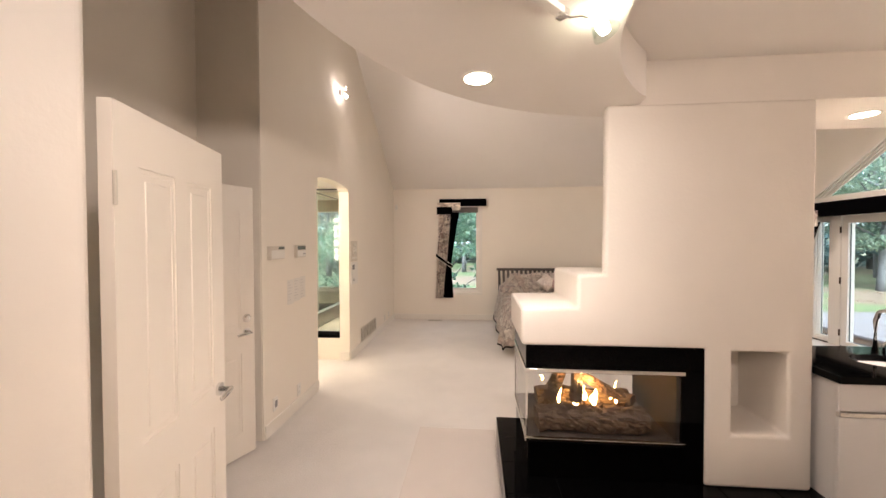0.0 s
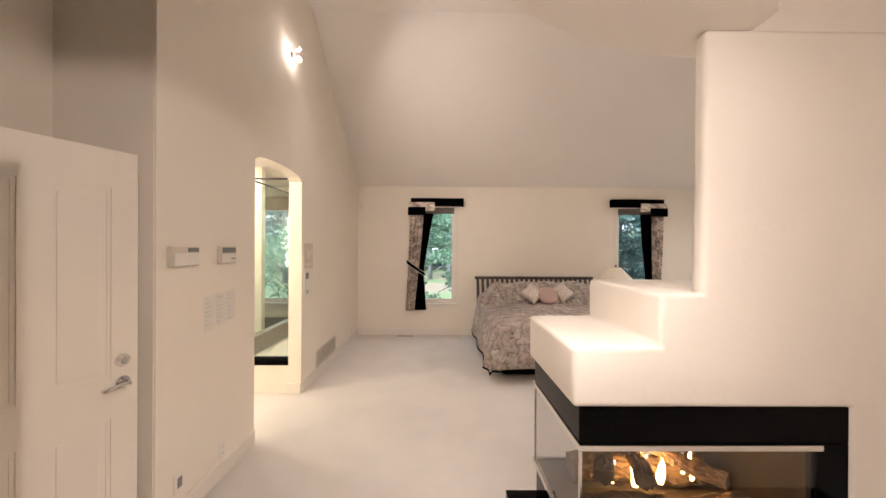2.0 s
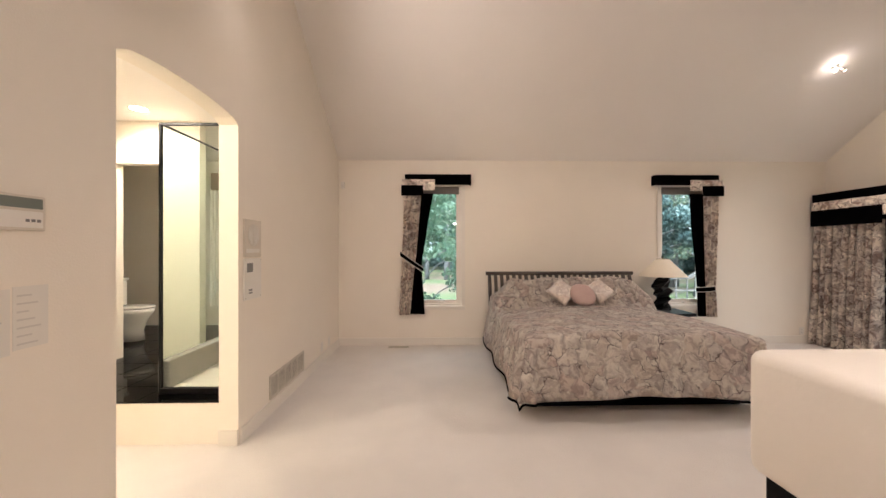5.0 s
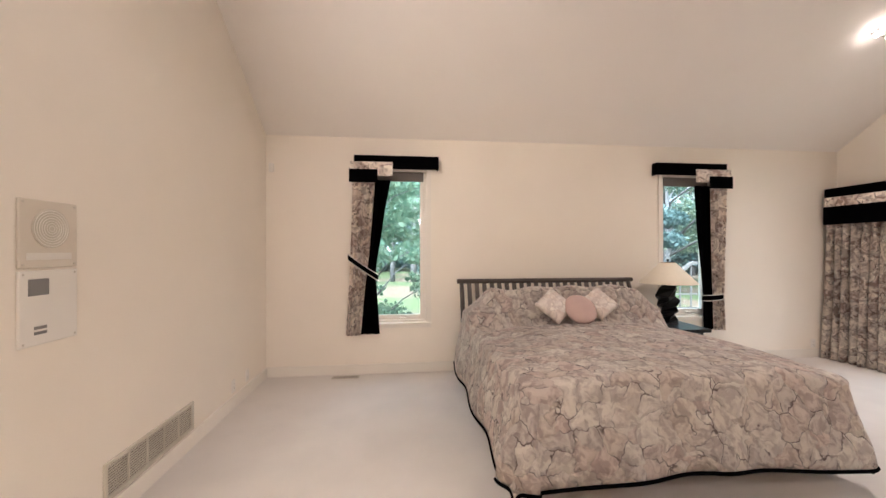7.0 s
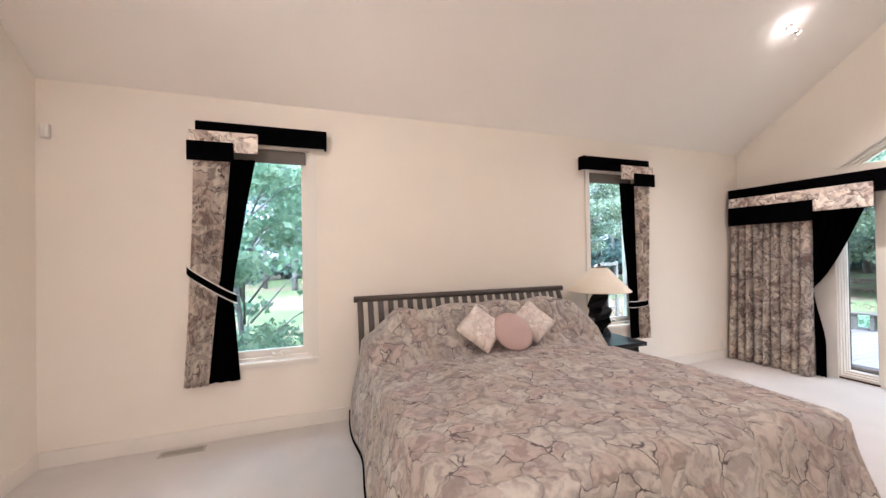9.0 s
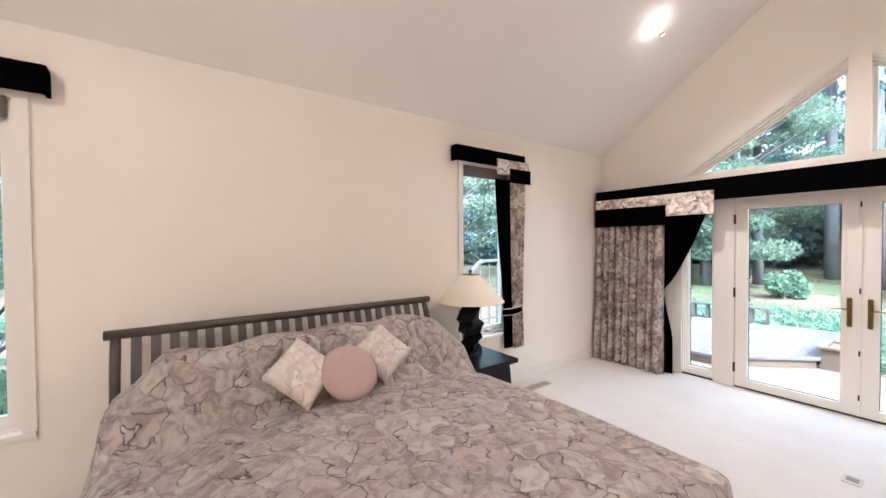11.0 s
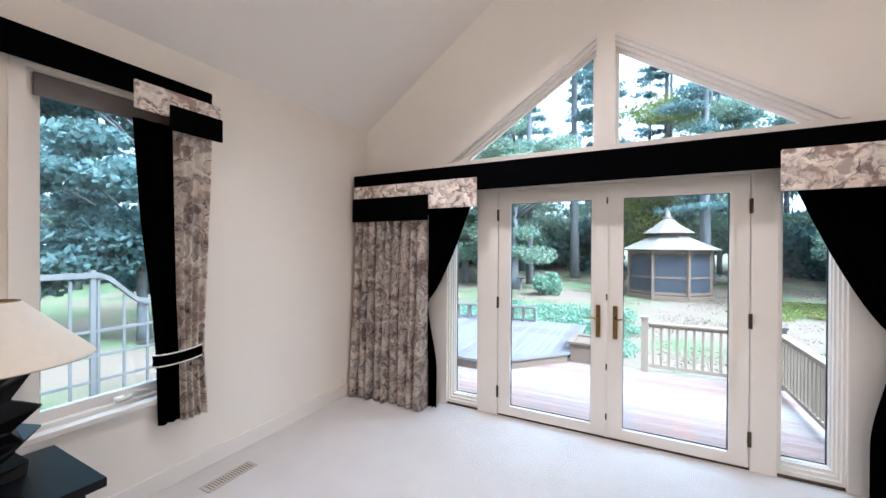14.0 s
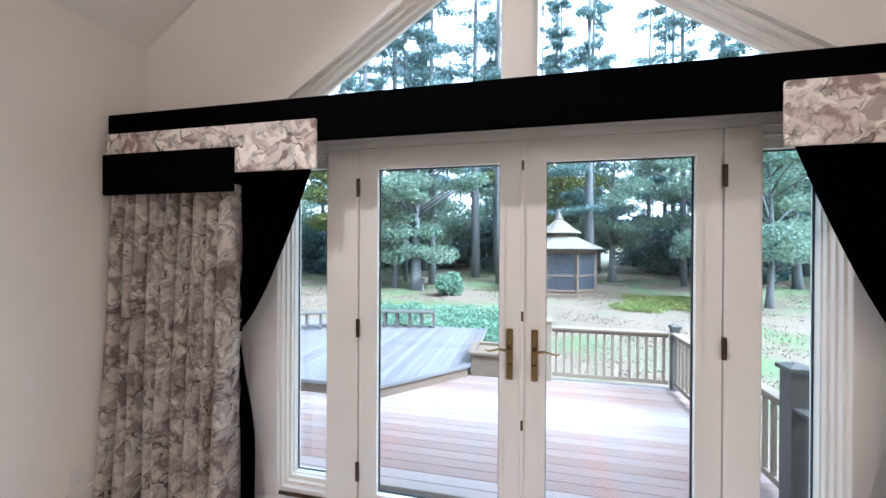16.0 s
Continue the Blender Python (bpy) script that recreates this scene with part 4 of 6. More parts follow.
panel_door((-1.10, 1.02, 0), heading((-1.10, 1.02), (-1.27, 1.735)), "cream panelled door with chrome lever, standing open", False, 0.70)
panel_door((-2.055, 2.07, 0), heading((-2.055, 2.07), (-1.775, 2.778)), "cream panelled door with chrome lever and deadbolt, standing ajar", True, 0.76)


# ---------- bed ----------
bed = thing("bed", (1.485, 6.45, 0), "king bed made up with a quilted marbled bedspread", "bed")
BX0, BX1, BYF, BYH, BZ = -0.985, 0.985, -1.05, 1.0, 0.70
part("box_base", box(BX0 + 0.06, BX1 - 0.06, BYF + 0.10, BYH, 0.03, 0.40, 0.02), "black", bed, "black dust ruffle")
part("mattress", box(BX0 + 0.03, BX1 - 0.03, BYF + 0.04, BYH, 0.40, 0.615, 0.06, 3), "paper", bed)


def spread_height(x, y):
    """Top of the bedspread over the bed: flat, crowned, with a pillow roll at the head."""
    z = BZ + 0.012 * math.sin(3.1 * x + 1) * math.sin(2.3 * y) + 0.006 * math.sin(9 * x + 4 * y)
    k = smooth((y - 0.44) / 0.20)
    side = 1 - smooth((abs(x) - 0.76) / 0.26) * 0.62
    z += k * side * (0.315 - 0.10 * smooth((y - 0.74) / 0.3)) + k * 0.012 * math.sin(14 * x)
    z -= 0.055 * smooth((abs(x) - 0.45) / 0.55) * (1 - k)
    z -= 0.018 * math.exp(-((y - 0.42) / 0.05) ** 2)
    return z


def bedspread():
    bm = bmesh.new()
    nx, ny = 96, 84
    hem = 0.12
    over = BZ - hem
    grid = []
    for j in range(ny + 1):
        row = []
        v = BYF - over + (BYH - BYF + over) * j / ny
        for i in range(nx + 1):
            u = BX0 - over + (BX1 - BX0 + 2 * over) * i / nx
            dx = max(BX0 - u, 0, u - BX1)
            dy = max(BYF - v, 0)
            sx = -1 if u < 0 else 1
            drop = (dx ** 7 + dy ** 7) ** (1 / 7)
            cx, cy = min(max(u, BX0), BX1), max(v, BYF)
            z = spread_height(cx, cy)
            if drop > 0:
                ln = math.hypot(dx, dy)
                ux, uy = sx * dx / ln, -dy / ln
                flare = (0.08 + 0.12 * smooth((v + 0.7) / 0.9) if dx and u > 0 else 0.11) * smooth(drop / 0.6) + 0.05 * min(1, drop / 0.06)
                ripple = 0.014 * math.sin((u + v) * 7.5 + 2 * math.sin(u * 3)) * smooth(drop / 0.35)
                corner = 0.03 if dx and dy else 0.0
                x = cx + ux * (flare + ripple + corner * smooth(drop / 0.5))
                y = cy + uy * (flare + ripple + corner * smooth(drop / 0.5))
                z0 = z
                z = z0 - drop * (z0 - hem) / over + 0.03 * (1 - math.exp(-drop / 0.05))
                z = max(z, 0.03)
                if not (dx and dy):
                    z += 0.05 * (1 - abs(cx) / BX1) * smooth(drop / over) if dy else 0.03 * smooth(drop / over) * math.sin(cy * 4 + 1) ** 2
            else:
                x, y = cx, cy
            row.append(bm.verts.new((x, y, z + 0.02)))
        grid.append(row)
    for r0, r1 in zip(grid, grid[1:]):
        for i in range(nx):
            bm.faces.new((r0[i], r0[i + 1], r1[i + 1], r1[i]))
    hemline = [v.co.copy() for v in [r[0] for r in grid[::-1]] + grid[0][1:-1] + [r[-1] for r in grid]]
    bmesh.ops.solidify(bm, geom=bm.faces[:], thickness=0.012)
    return bm, hemline


bm, hemline = bedspread()
sp = part("bedspread", bm, "spread", bed, "quilted taupe and rose marbled bedspread", smooth=True)
part("piping", tube([p + Vector((0, 0, -0.012)) for p in hemline], 0.010, 6), "black", sp, "black hem piping")

hb = thing("headboard", (1.475, 7.52, 0), "grey-brown slatted sleigh headboard against the wall", "headboard")
HW = 1.02
for sx in (-1, 1):
    pts = [(sx * HW, -0.04, 0.0), (sx * HW, -0.045, 0.45), (sx * HW, -0.04, 0.72), (sx * HW, -0.018, 0.86), (sx * HW, 0.015, 0.97), (sx * HW, 0.052, 1.06)]
    part("post", tube(pts, [0.022, 0.022, 0.024, 0.025, 0.025, 0.024], 10), "headwood", hb, smooth=True)
part("top_rail", tube([(-HW - 0.05, 0.055, 1.075), (HW + 0.05, 0.055, 1.075)], 0.027, 14), "headwood", hb, "rounded dark top rail", smooth=True)
part("lower_rail", box(-HW, HW, -0.055, -0.027, 0.40, 0.47, 0.006), "headwood", hb)
for i in range(22):
    x = -HW + 0.045 + (2 * HW - 0.09) * (i + 0.5) / 22
    sl = bmesh.new()
    prev = None
    for k in range(7):
        u = k / 6
        z, y = 0.46 + 0.60 * u, -0.04 + 0.095 * max(0, (u - 0.3) / 0.7) ** 1.7
        ring = [sl.verts.new((x + a, y + b, z)) for a, b in ((-0.024, -0.006), (0.024, -0.006), (0.024, 0.006), (-0.024, 0.006))]
        if prev:
            for q in range(4):
                sl.faces.new((prev[q], prev[(q + 1) % 4], ring[(q + 1) % 4], ring[q]))
        prev = ring
    part("slat", sl, "slat", hb)


def cushion(name, at, size, m3, mat, label, round_=False):
    c = thing(name, at, label, "cushion", "bed cushions")
    bm = bmesh.new()
    n = 20
    top, bot = {}, {}
    for i in range(n + 1):
        for j in range(n + 1):
            u, v = 2 * i / n - 1, 2 * j / n - 1
            if round_:
                x, y = u * math.sqrt(1 - v * v / 2), v * math.sqrt(1 - u * u / 2)
            else:
                x, y = u * (1 - 0.07 * (1 - v * v) * 0 - 0.06 * (1 - abs(v) ** 2)), v * (1 - 0.06 * (1 - abs(u) ** 2))
            h = max(0, (1 - u ** 4) * (1 - v ** 4)) ** 0.5 * 0.36
            if round_:
                h = max(0, 1 - (x * x + y * y)) ** 0.5 * 0.36
            w = 0.02 * math.sin(5 * u + 3 * v)
            top[i, j] = bm.verts.new((x * size / 2, y * size / 2, (h + w * h) * size / 2))
            edge = i in (0, n) or j in (0, n)
            bot[i, j] = top[i, j] if edge else bm.verts.new((x * size / 2, y * size / 2, -h * size / 2))
    for i in range(n):
        for j in range(n):
            bm.faces.new((top[i, j], top[i + 1, j], top[i + 1, j + 1], top[i, j + 1]))
            bm.faces.new((bot[i, j], bot[i, j + 1], bot[i + 1, j + 1], bot[i + 1, j]))
    moved(bm, m3)
    part("cover", bm, mat, c, smooth=True)
    return c


cushion("square_cushion", (1.28, 6.89, 0.885), 0.30, pose(0, 0, 0, 50, 0, 0) @ pose(0, 0, 0, 0, 0, 42), "cushion", "pale marbled square cushion propped on one corner")
cushion("square_cushion", (1.785, 6.97, 0.885), 0.30, pose(0, 0, 0, 50, 0, -6) @ pose(0, 0, 0, 0, 0, 38), "cushion", "pale marbled square cushion propped on one corner")
cushion("round_cushion", (1.515, 6.82, 0.855), 0.325, pose(0, 0, 0, 50, 0, 3), "pink", "dusty rose round cushion", True)


# ---------- bedside table and lamp ----------
nt_ = thing("nightstand", (2.865, 7.30, 0), "black lacquered bedside table with overhanging top", "nightstand")
part("top", box(-0.25, 0.25, -0.265, 0.265, 0.535, 0.572, 0.004), "blackwood", nt_)
bmn = box(-0.20, 0.20, -0.21, 0.21, 0.0, 0.535, 0)
for v in bmn.verts:
    if v.co.z < 0.1:
        v.co.x *= 1.18
        v.co.y *= 1.14
bevel(bmn, 0.004)
part("body", bmn, "blackwood", nt_)
part("drawer_front", box(-0.185, 0.185, -0.226, -0.205, 0.36, 0.52, 0.004), "blackwood", nt_)
part("knob", moved(lathe([(0.008, 0), (0.014, 0.01), (0.012, 0.02)], 14), pose(0, -0.226, 0.44, 90)), "blackwood", nt_)

lp = thing("table_lamp", (2.885, 7.40, 0.572), "table lamp with black zigzag base and cream cone shade", "lamp")
bz = bmesh.new()
prev = None
offs = ((0.0, 0.11), (0.0, 0.105), (-0.045, 0.10), (0.035, 0.125), (-0.035, 0.11), (0.035, 0.12), (-0.07, 0.11), (0.0, 0.12), (0.045, 0.085))
zs = (0.0, 0.05, 0.10, 0.15, 0.205, 0.265, 0.325, 0.41, 0.485)
for k, ((o, r), z) in enumerate(zip(offs, zs)):
    ring = [bz.verts.new((o + r * math.cos(a + 0.35 * k) * 1.05, 0.6 * o + r * math.sin(a + 0.35 * k) * 0.9, z)) for a in (0.78, 2.36, 3.93, 5.5)]
    if prev:
        for q in range(4):
            bz.faces.new((prev[q], prev[(q + 1) % 4], ring[(q + 1) % 4], ring[q]))
    else:
        bz.faces.new(ring[::-1])
    prev = ring
bz.faces.new(prev)
bevel(bz, 0.004, 1)
part("base", bz, "blackwood", lp, "black faceted zigzag base")
part("stem", tube([(0, 0, 0.48), (0, 0, 0.735)], 0.006, 8), "brass", lp)
shd = lathe([(0.305, 0.470), (0.302, 0.470), (0.078, 0.712), (0.081, 0.712), (0.305, 0.474)], 48, False)
part("shade", shd, "shade", lp, "cream linen cone shade", smooth=True)
part("shade_ring", tube([(0.078 * math.cos(a), 0.078 * math.sin(a), 0.711) for a in np.linspace(0, 2 * math.pi, 25)], 0.004, 6), "brass", lp)
part("spider", tube([(-0.078, 0, 0.711), (0.078, 0, 0.711)], 0.003, 6), "brass", lp)
part("finial", lathe([(0.008, 0.725), (0.017, 0.74), (0.014, 0.753), (0.004, 0.76)], 14), "blackwood", lp, "black finial", smooth=True)


# ---------- light fittings ----------
def recessed(at, label):
    d = thing("recessed_light", at, label, "ceiling light", "recessed lights")
    part("trim_ring", lathe([(0.062, -0.002), (0.080, -0.007), (0.083, 0.0), (0.062, 0.0)], 32, False), "trim", d, smooth=True)
    part("lens", disc(0.063, -0.004, -0.001, 32), "bulb", d, "glowing white lens")


recessed((0.0, 1.85, 2.43), "lit round recessed light in the curved soffit")
recessed((2.42, 2.60, 2.43), "lit round recessed light over the wet bar")


def halogen(name, m, label):
    """Small two-lamp halogen fitting; local z points away from the surface."""
    d = thing(name, (0, 0, 0), label, "spotlight", "halogen spots")
    d.matrix_world = m
    part("canopy", disc(0.035, 0.0, 0.02, 20), "chrome", d, smooth=False)
    part("arm", tube([(0, 0, 0.02), (0, 0, 0.07)], 0.006, 8), "chrome", d)
    for s in (-1, 1):
        h = part("head", moved(lathe([(0.012, 0), (0.022, 0.02), (0.026, 0.045), (0.022, 0.05)], 16), pose(s * 0.03, 0, 0.065, 0, s * 40, 0)), "chrome", d, smooth=True)
        part("bulb", moved(disc(0.020, 0.046, 0.052, 14), pose(s * 0.03, 0, 0.065, 0, s * 40, 0)), "bulb", h, "lit halogen bulb")


halogen("wall_spot", pose(WX, 4.63, 3.55, 0, 90, 0), "lit chrome halogen spot on the wall above the arch")
halogen("ceiling_spot", pose(4.40, 6.52, EAVE + PITCH * (NY - 6.52), 180 - 35, 0, 0), "lit chrome halogen spot on the sloping ceiling")

tr = thing("track_light", (0.29, 1.355, 2.43), "white ceiling track with a lit clear glass spot head", "track light")
part("track", moved(box(-0.018, 0.018, -1.3, 0.0, -0.022, 0.0, 0.003), pose(0, 0, 0, 0, 0, -45)), "plastic", tr, "white ceiling track")
part("end_cap", moved(box(-0.021, 0.021, -0.02, 0.012, -0.025, 0.0, 0.003), pose(0, 0, 0, 0, 0, -45)), "chrome", tr)
part("arm", tube([(-0.02, -0.03, -0.02), (0.02, -0.02, -0.035), (0.06, 0.0, -0.02), (0.105, 0.0, -0.035)], 0.005, 8), "chrome", tr, smooth=True)
hd = part("spot_head", moved(lathe([(0.02, -0.03), (0.034, 0.0), (0.048, 0.045), (0.044, 0.045), (0.030, 0.0)], 20, False), pose(0.125, 0.005, -0.045, 0, 120, 40)), "showerglass", tr, "clear glass spot shade", smooth=True)
part("bulb", moved(lathe([(0.012, -0.02), (0.022, 0.01), (0.016, 0.04)], 14), pose(0.125, 0.005, -0.045, 0, 120, 40)), "bulb", hd, "lit halogen bulb", smooth=True)


# ---------- fittings on the west wall ----------
def plate(name, y0, y1, z0, z1, depth, label, category, mat="plastic"):
    d = thing(name, (WX, 0, 0), label, category)
    part("body", box(0, depth, y0, y1, z0, z1, 0.006, 2), mat, d)
    return d


th = plate("thermostat", 2.976, 3.205, 1.492, 1.606, 0.035, "cream plastic programmable thermostat on the wall", "thermostat", "beige")
part("screen", box(0.030, 0.037, 3.10, 3.195, 1.577, 1.600, 0.001), "lcd", th, "grey display")
part("cover", box(0.034, 0.040, 2.985, 3.195, 1.498, 1.570, 0.003), "plastic", th)
t2 = plate("alarm_keypad", 3.437, 3.625, 1.49, 1.613, 0.030, "cream plastic alarm keypad on the wall", "keypad", "beige")
part("screen", box(0.026, 0.032, 3.45, 3.612, 1.567, 1.603, 0.001), "lcd", t2, "grey display")
part("flap", box(0.028, 0.033, 3.45, 3.612, 1.50, 1.557, 0.002), "plastic", t2)
for k in range(3):
    part("button", box(0.032, 0.035, 3.555 + 0.018 * k, 3.567 + 0.018 * k, 1.52, 1.53, 0.001), "grey", t2)
note = thing("wall_notice", (WX, 0, 0), "three faint printed sheets taped to the wall", "notice")
for k in range(3):
    y = 3.30 + 0.122 * k
    sh = part("sheet", box(0.0, 0.0015, y, y + 0.115, 1.055 + 0.012 * k, 1.285 + 0.006 * k), "paper", note)
    for q in range(7):
        part("text_line", box(0.0012, 0.002, y + 0.012, y + 0.05 + 0.05 * ((q * 7 + k * 3) % 5) / 5, 1.262 - 0.028 * q, 1.268 - 0.028 * q), "ink", sh)


def outlet(name, m, label):
    d = thing(name, (0, 0, 0), label, "outlet", "wall outlets")
    d.matrix_world = m
    part("plate", box(-0.036, 0.036, -0.006, 0.0, -0.058, 0.058, 0.003), "plastic", d)
    for z in (-0.022, 0.022):
        s = part("socket", box(-0.016, 0.016, -0.009, -0.005, z - 0.014, z + 0.014, 0.003), "plastic", d)
        for x in (-0.006, 0.006):
            part("slot", box(x - 0.0012, x + 0.0012, -0.0095, -0.0088, z - 0.005, z + 0.005), "grey", s)


outlet("wall_outlet", pose(WX, 3.07, 0.235, 0, 0, 90), "cream outlet plate with dark sockets near the floor")
jack = thing("phone_jack", (WX, 3.075, 0.235), "grey phone jack insert in a plate", "phone jack")
part("insert", box(0.006, 0.012, -0.018, 0.018, -0.03, 0.03, 0.003), "grey", jack)
outlet("wall_outlet", pose(WX, 3.50, 0.19, 0, 0, 90), "cream outlet plate near the floor")
outlet("wall_outlet", pose(WX, 6.92, 0.20, 0, 0, 90), "cream outlet plate beside the vent")
outlet("wall_outlet", pose(WX, 7.22, 0.20, 0, 0, 90), "cream outlet plate near the corner")
outlet("wall_outlet", pose(5.22, NY, 0.185, 0, 0, 0), "cream outlet plate near the patio drapes")

ic = thing("intercom", (WX, 0, 0), "cream wall intercom with speaker grille and control panel", "intercom")
up = part("speaker_panel", box(0, 0.012, 5.03, 5.295, 1.365, 1.655, 0.004), "beige", ic)
part("speaker_grille", moved(disc(0.085, 0, 0.006, 32), pose(0.011, 5.165, 1.535, 0, 90, 0)), "vent", up, "round perforated grille")
for k in range(7):
    part("grille_ring", moved(tube([((0.012 + 0.011 * k) * math.cos(a), (0.012 + 0.011 * k) * math.sin(a), 0) for a in np.linspace(0, 2 * math.pi, 25)], 0.0018, 4), pose(0.0175, 5.165, 1.535, 0, 90, 0)), "plastic", up)
part("label_strip", box(0.011, 0.014, 5.06, 5.265, 1.40, 1.43, 0.001), "paper", up)
lo = part("control_panel", box(0, 0.014, 5.03, 5.295, 1.04, 1.355, 0.004), "plastic", ic)
part("display", box(0.012, 0.016, 5.065, 5.155, 1.25, 1.32, 0.002), "grey", lo, "dark grey display window")
for k in range(2):
    part("slot", box(0.012, 0.016, 5.09, 5.145, 1.085 + 0.022 * k, 1.098 + 0.022 * k, 0.001), "grey", lo)
for y in (5.045, 5.28):
    for z in (1.055, 1.34, 1.38, 1.64):
        part("screw", moved(disc(0.005, 0, 0.003, 10), pose(0.012, y, z, 0, 90, 0)), "vent", ic)

rv = thing("return_vent", (WX, 0, 0), "cream metal return air grille above the baseboard", "vent")
VY0, VY1, VZ0, VZ1 = 5.46, 6.27, 0.125, 0.33
part("frame", slab(rect(VY0, VY1, VZ0, VZ1), [rect(VY0 + 0.02 + k * 0.154, VY0 + 0.02 + k * 0.154 + 0.146, VZ0 + 0.02, VZ1 - 0.02) for k in range(5)], 0.0, 0.012, "x"), "vent", rv)
# dark sheet that paints the shade behind the louvers
part("backing", box(0.0005, 0.003, VY0 + 0.015, VY1 - 0.015, VZ0 + 0.015, VZ1 - 0.015), "ventdark", rv)
for k in range(11):
    z = VZ0 + 0.026 + k * 0.0148
    part("louver", moved(box(-0.004, 0.004, VY0 + 0.02, VY1 - 0.02, -0.0012, 0.0012), pose(0.006, 0, z, 0, 35, 0)), "vent", rv)

sn = thing("motion_sensor", (-1.69, NY, 2.37), "small cream alarm sensor in the corner", "sensor")
part("body", box(-0.025, 0.025, -0.045, 0.0, -0.05, 0.05, 0.008), "plastic", sn)
part("lens", box(-0.016, 0.016, -0.049, -0.043, -0.03, 0.01, 0.004), "paper", sn)


def floor_vent(at, w, d, label):
    f = thing("floor_vent", at, label, "floor vent", "floor registers")
    part("frame", slab(rect(0, w, 0, d), [rect(0.012, w - 0.012, 0.012, d - 0.012)], 0.0, 0.006, "z"), "vent", f)
    # dark sheet in place of the shaded duct below
    part("backing", box(0.01, w - 0.01, 0.01, d - 0.01, 0.0002, 0.002), "ventdark", f)
    n = int(w / 0.018)
    for k in range(1, n):
        part("louver", box(k * w / n - 0.004, k * w / n + 0.004, 0.012, d - 0.012, 0.002, 0.005), "vent", f)


floor_vent((-1.01, 7.575, 0.001), 0.30, 0.09, "cream metal floor register beside the wall")
floor_vent((3.75, 7.435, 0.001), 0.33, 0.10, "cream metal floor register beside the wall")
fo = thing("floor_outlet", (4.30, 5.22, 0.001), "small brass floor outlet cover in the carpet", "floor outlet")
part("cover", box(-0.06, 0.06, -0.045, 0.045, 0, 0.006, 0.002), "vent", fo)
part("lid", box(-0.03, 0.03, -0.03, 0.03, 0.005, 0.009, 0.002), "grey", fo)
for y in (3.72, 6.93):
    sw = thing("door_stop", (5.50 if y < 5 else 5.50, y, 0.0), "small white bump beside the baseboard", "door stop")
    part("body", lathe([(0.012, 0), (0.012, 0.02), (0.006, 0.03)], 12), "plastic", sw)


# ---------- bathroom seen through the arch ----------
structure("wall_bath_west", slab(rect(2.9, NY, 0, 3.0), [], -6.0, -5.85, "x"), "wall", "cream bathroom wall", "wall")
structure("wall_bath_south", slab(rect(-5.85, -2.46, 0, 3.0), [], 3.02, 3.14, "y"), "wall", "cream bathroom wall", "wall")
structure("ceiling_bath", slab(rect(-5.85, WX - WT, 3.14, NY), [], 2.72, 2.80, "z"), "ceil", "cream flat bathroom ceiling", "ceiling")
structure("wall_closet", slab([(-5.85, 0.30), (-3.54, 0.30), (-3.54, 2.29), (-3.10, 2.29), (-3.10, 0.30), (-2.70, 0.30), (-2.70, 2.72), (-5.85, 2.72)], [], 6.02, 6.12, "y"), "wall", "cream partition with a doorway to the toilet", "wall")
PZ = 0.315
pf = structure("floor_platform", box(-5.85, WX - WT - 0.005, 4.99, NY, 0.0, PZ - 0.012), "wall", "cream raised bathroom platform", "floor")
for i in range(13):
    for j in range(9):
        x1, y0 = WX - WT - 0.005 - i * 0.305, 4.985 + j * 0.305
        t = new("tile", tile.data)
        t.parent = pf
        t.location = (x1 - TS, y0 + TS, PZ - HZ)

sh = thing("shower_enclosure", (0, 0, 0), "clear glass shower enclosure with black metal frame", "shower")
SX0, SX1, SY0, SY1, SZ1 = -2.435, WX - WT - 0.005, 5.14, 6.6, 2.40
part("pan", box(SX0, SX1, SY0, SY1, PZ, PZ + 0.03, 0.004), "porcelain", sh, "pale shower pan")
for b in (box(SX0, SX1, SY0 - 0.02, SY0 + 0.02, PZ, PZ + 0.045, 0.003), box(SX0, SX1, SY0 - 0.012, SY0 + 0.012, SZ1 - 0.02, SZ1, 0.003),
          box(SX0 - 0.011, SX0 + 0.011, SY0 - 0.011, SY0 + 0.011, PZ, SZ1, 0.003), box(SX0 - 0.008, SX0 + 0.008, SY0, SY1, SZ1 - 0.016, SZ1, 0.003),
          box(SX0 - 0.01, SX0 + 0.01, SY0, SY1, PZ, PZ + 0.025, 0.003), box(SX0 - 0.01, SX0 + 0.01, 6.58, 6.60, PZ, SZ1, 0.003)):
    part("frame_bar", b, "blackwood", sh, "black metal frame bar")
for b in (box(SX0, SX1, SY0 - 0.004, SY0 + 0.004, PZ + 0.04, SZ1 - 0.03), box(SX0 - 0.004, SX0 + 0.004, SY0, SY1, PZ + 0.04, SZ1 - 0.03)):
    q = part("pane", b, "showerglass", sh)
    q.visible_shadow = False
part("bench", box(SX0 + 0.05, SX1, 6.25, SY1, PZ + 0.03, PZ + 0.22, 0.01), "stone", sh, "grey stone shower bench")
part("curb", box(SX0 - 0.05, SX0 + 0.045, SY0 + 0.03, SY1, PZ, 0.56, 0.012), "stone", sh, "low grey stone curb under the glass")
part("shower_head", moved(lathe([(0.012, 0.10), (0.014, 0.04), (0.055, 0.01), (0.055, 0.0)], 18), pose(SX1 - 0.30, 6.35, 2.02, 20)), "chrome", sh, "chrome shower head", smooth=True)
part("shower_arm", tube([(SX1 - 0.30, 6.38, 2.12), (SX1 - 0.30, 6.46, 2.15), (SX1 - 0.30, 6.6, 2.12)], 0.01, 8), "chrome", sh, smooth=True)

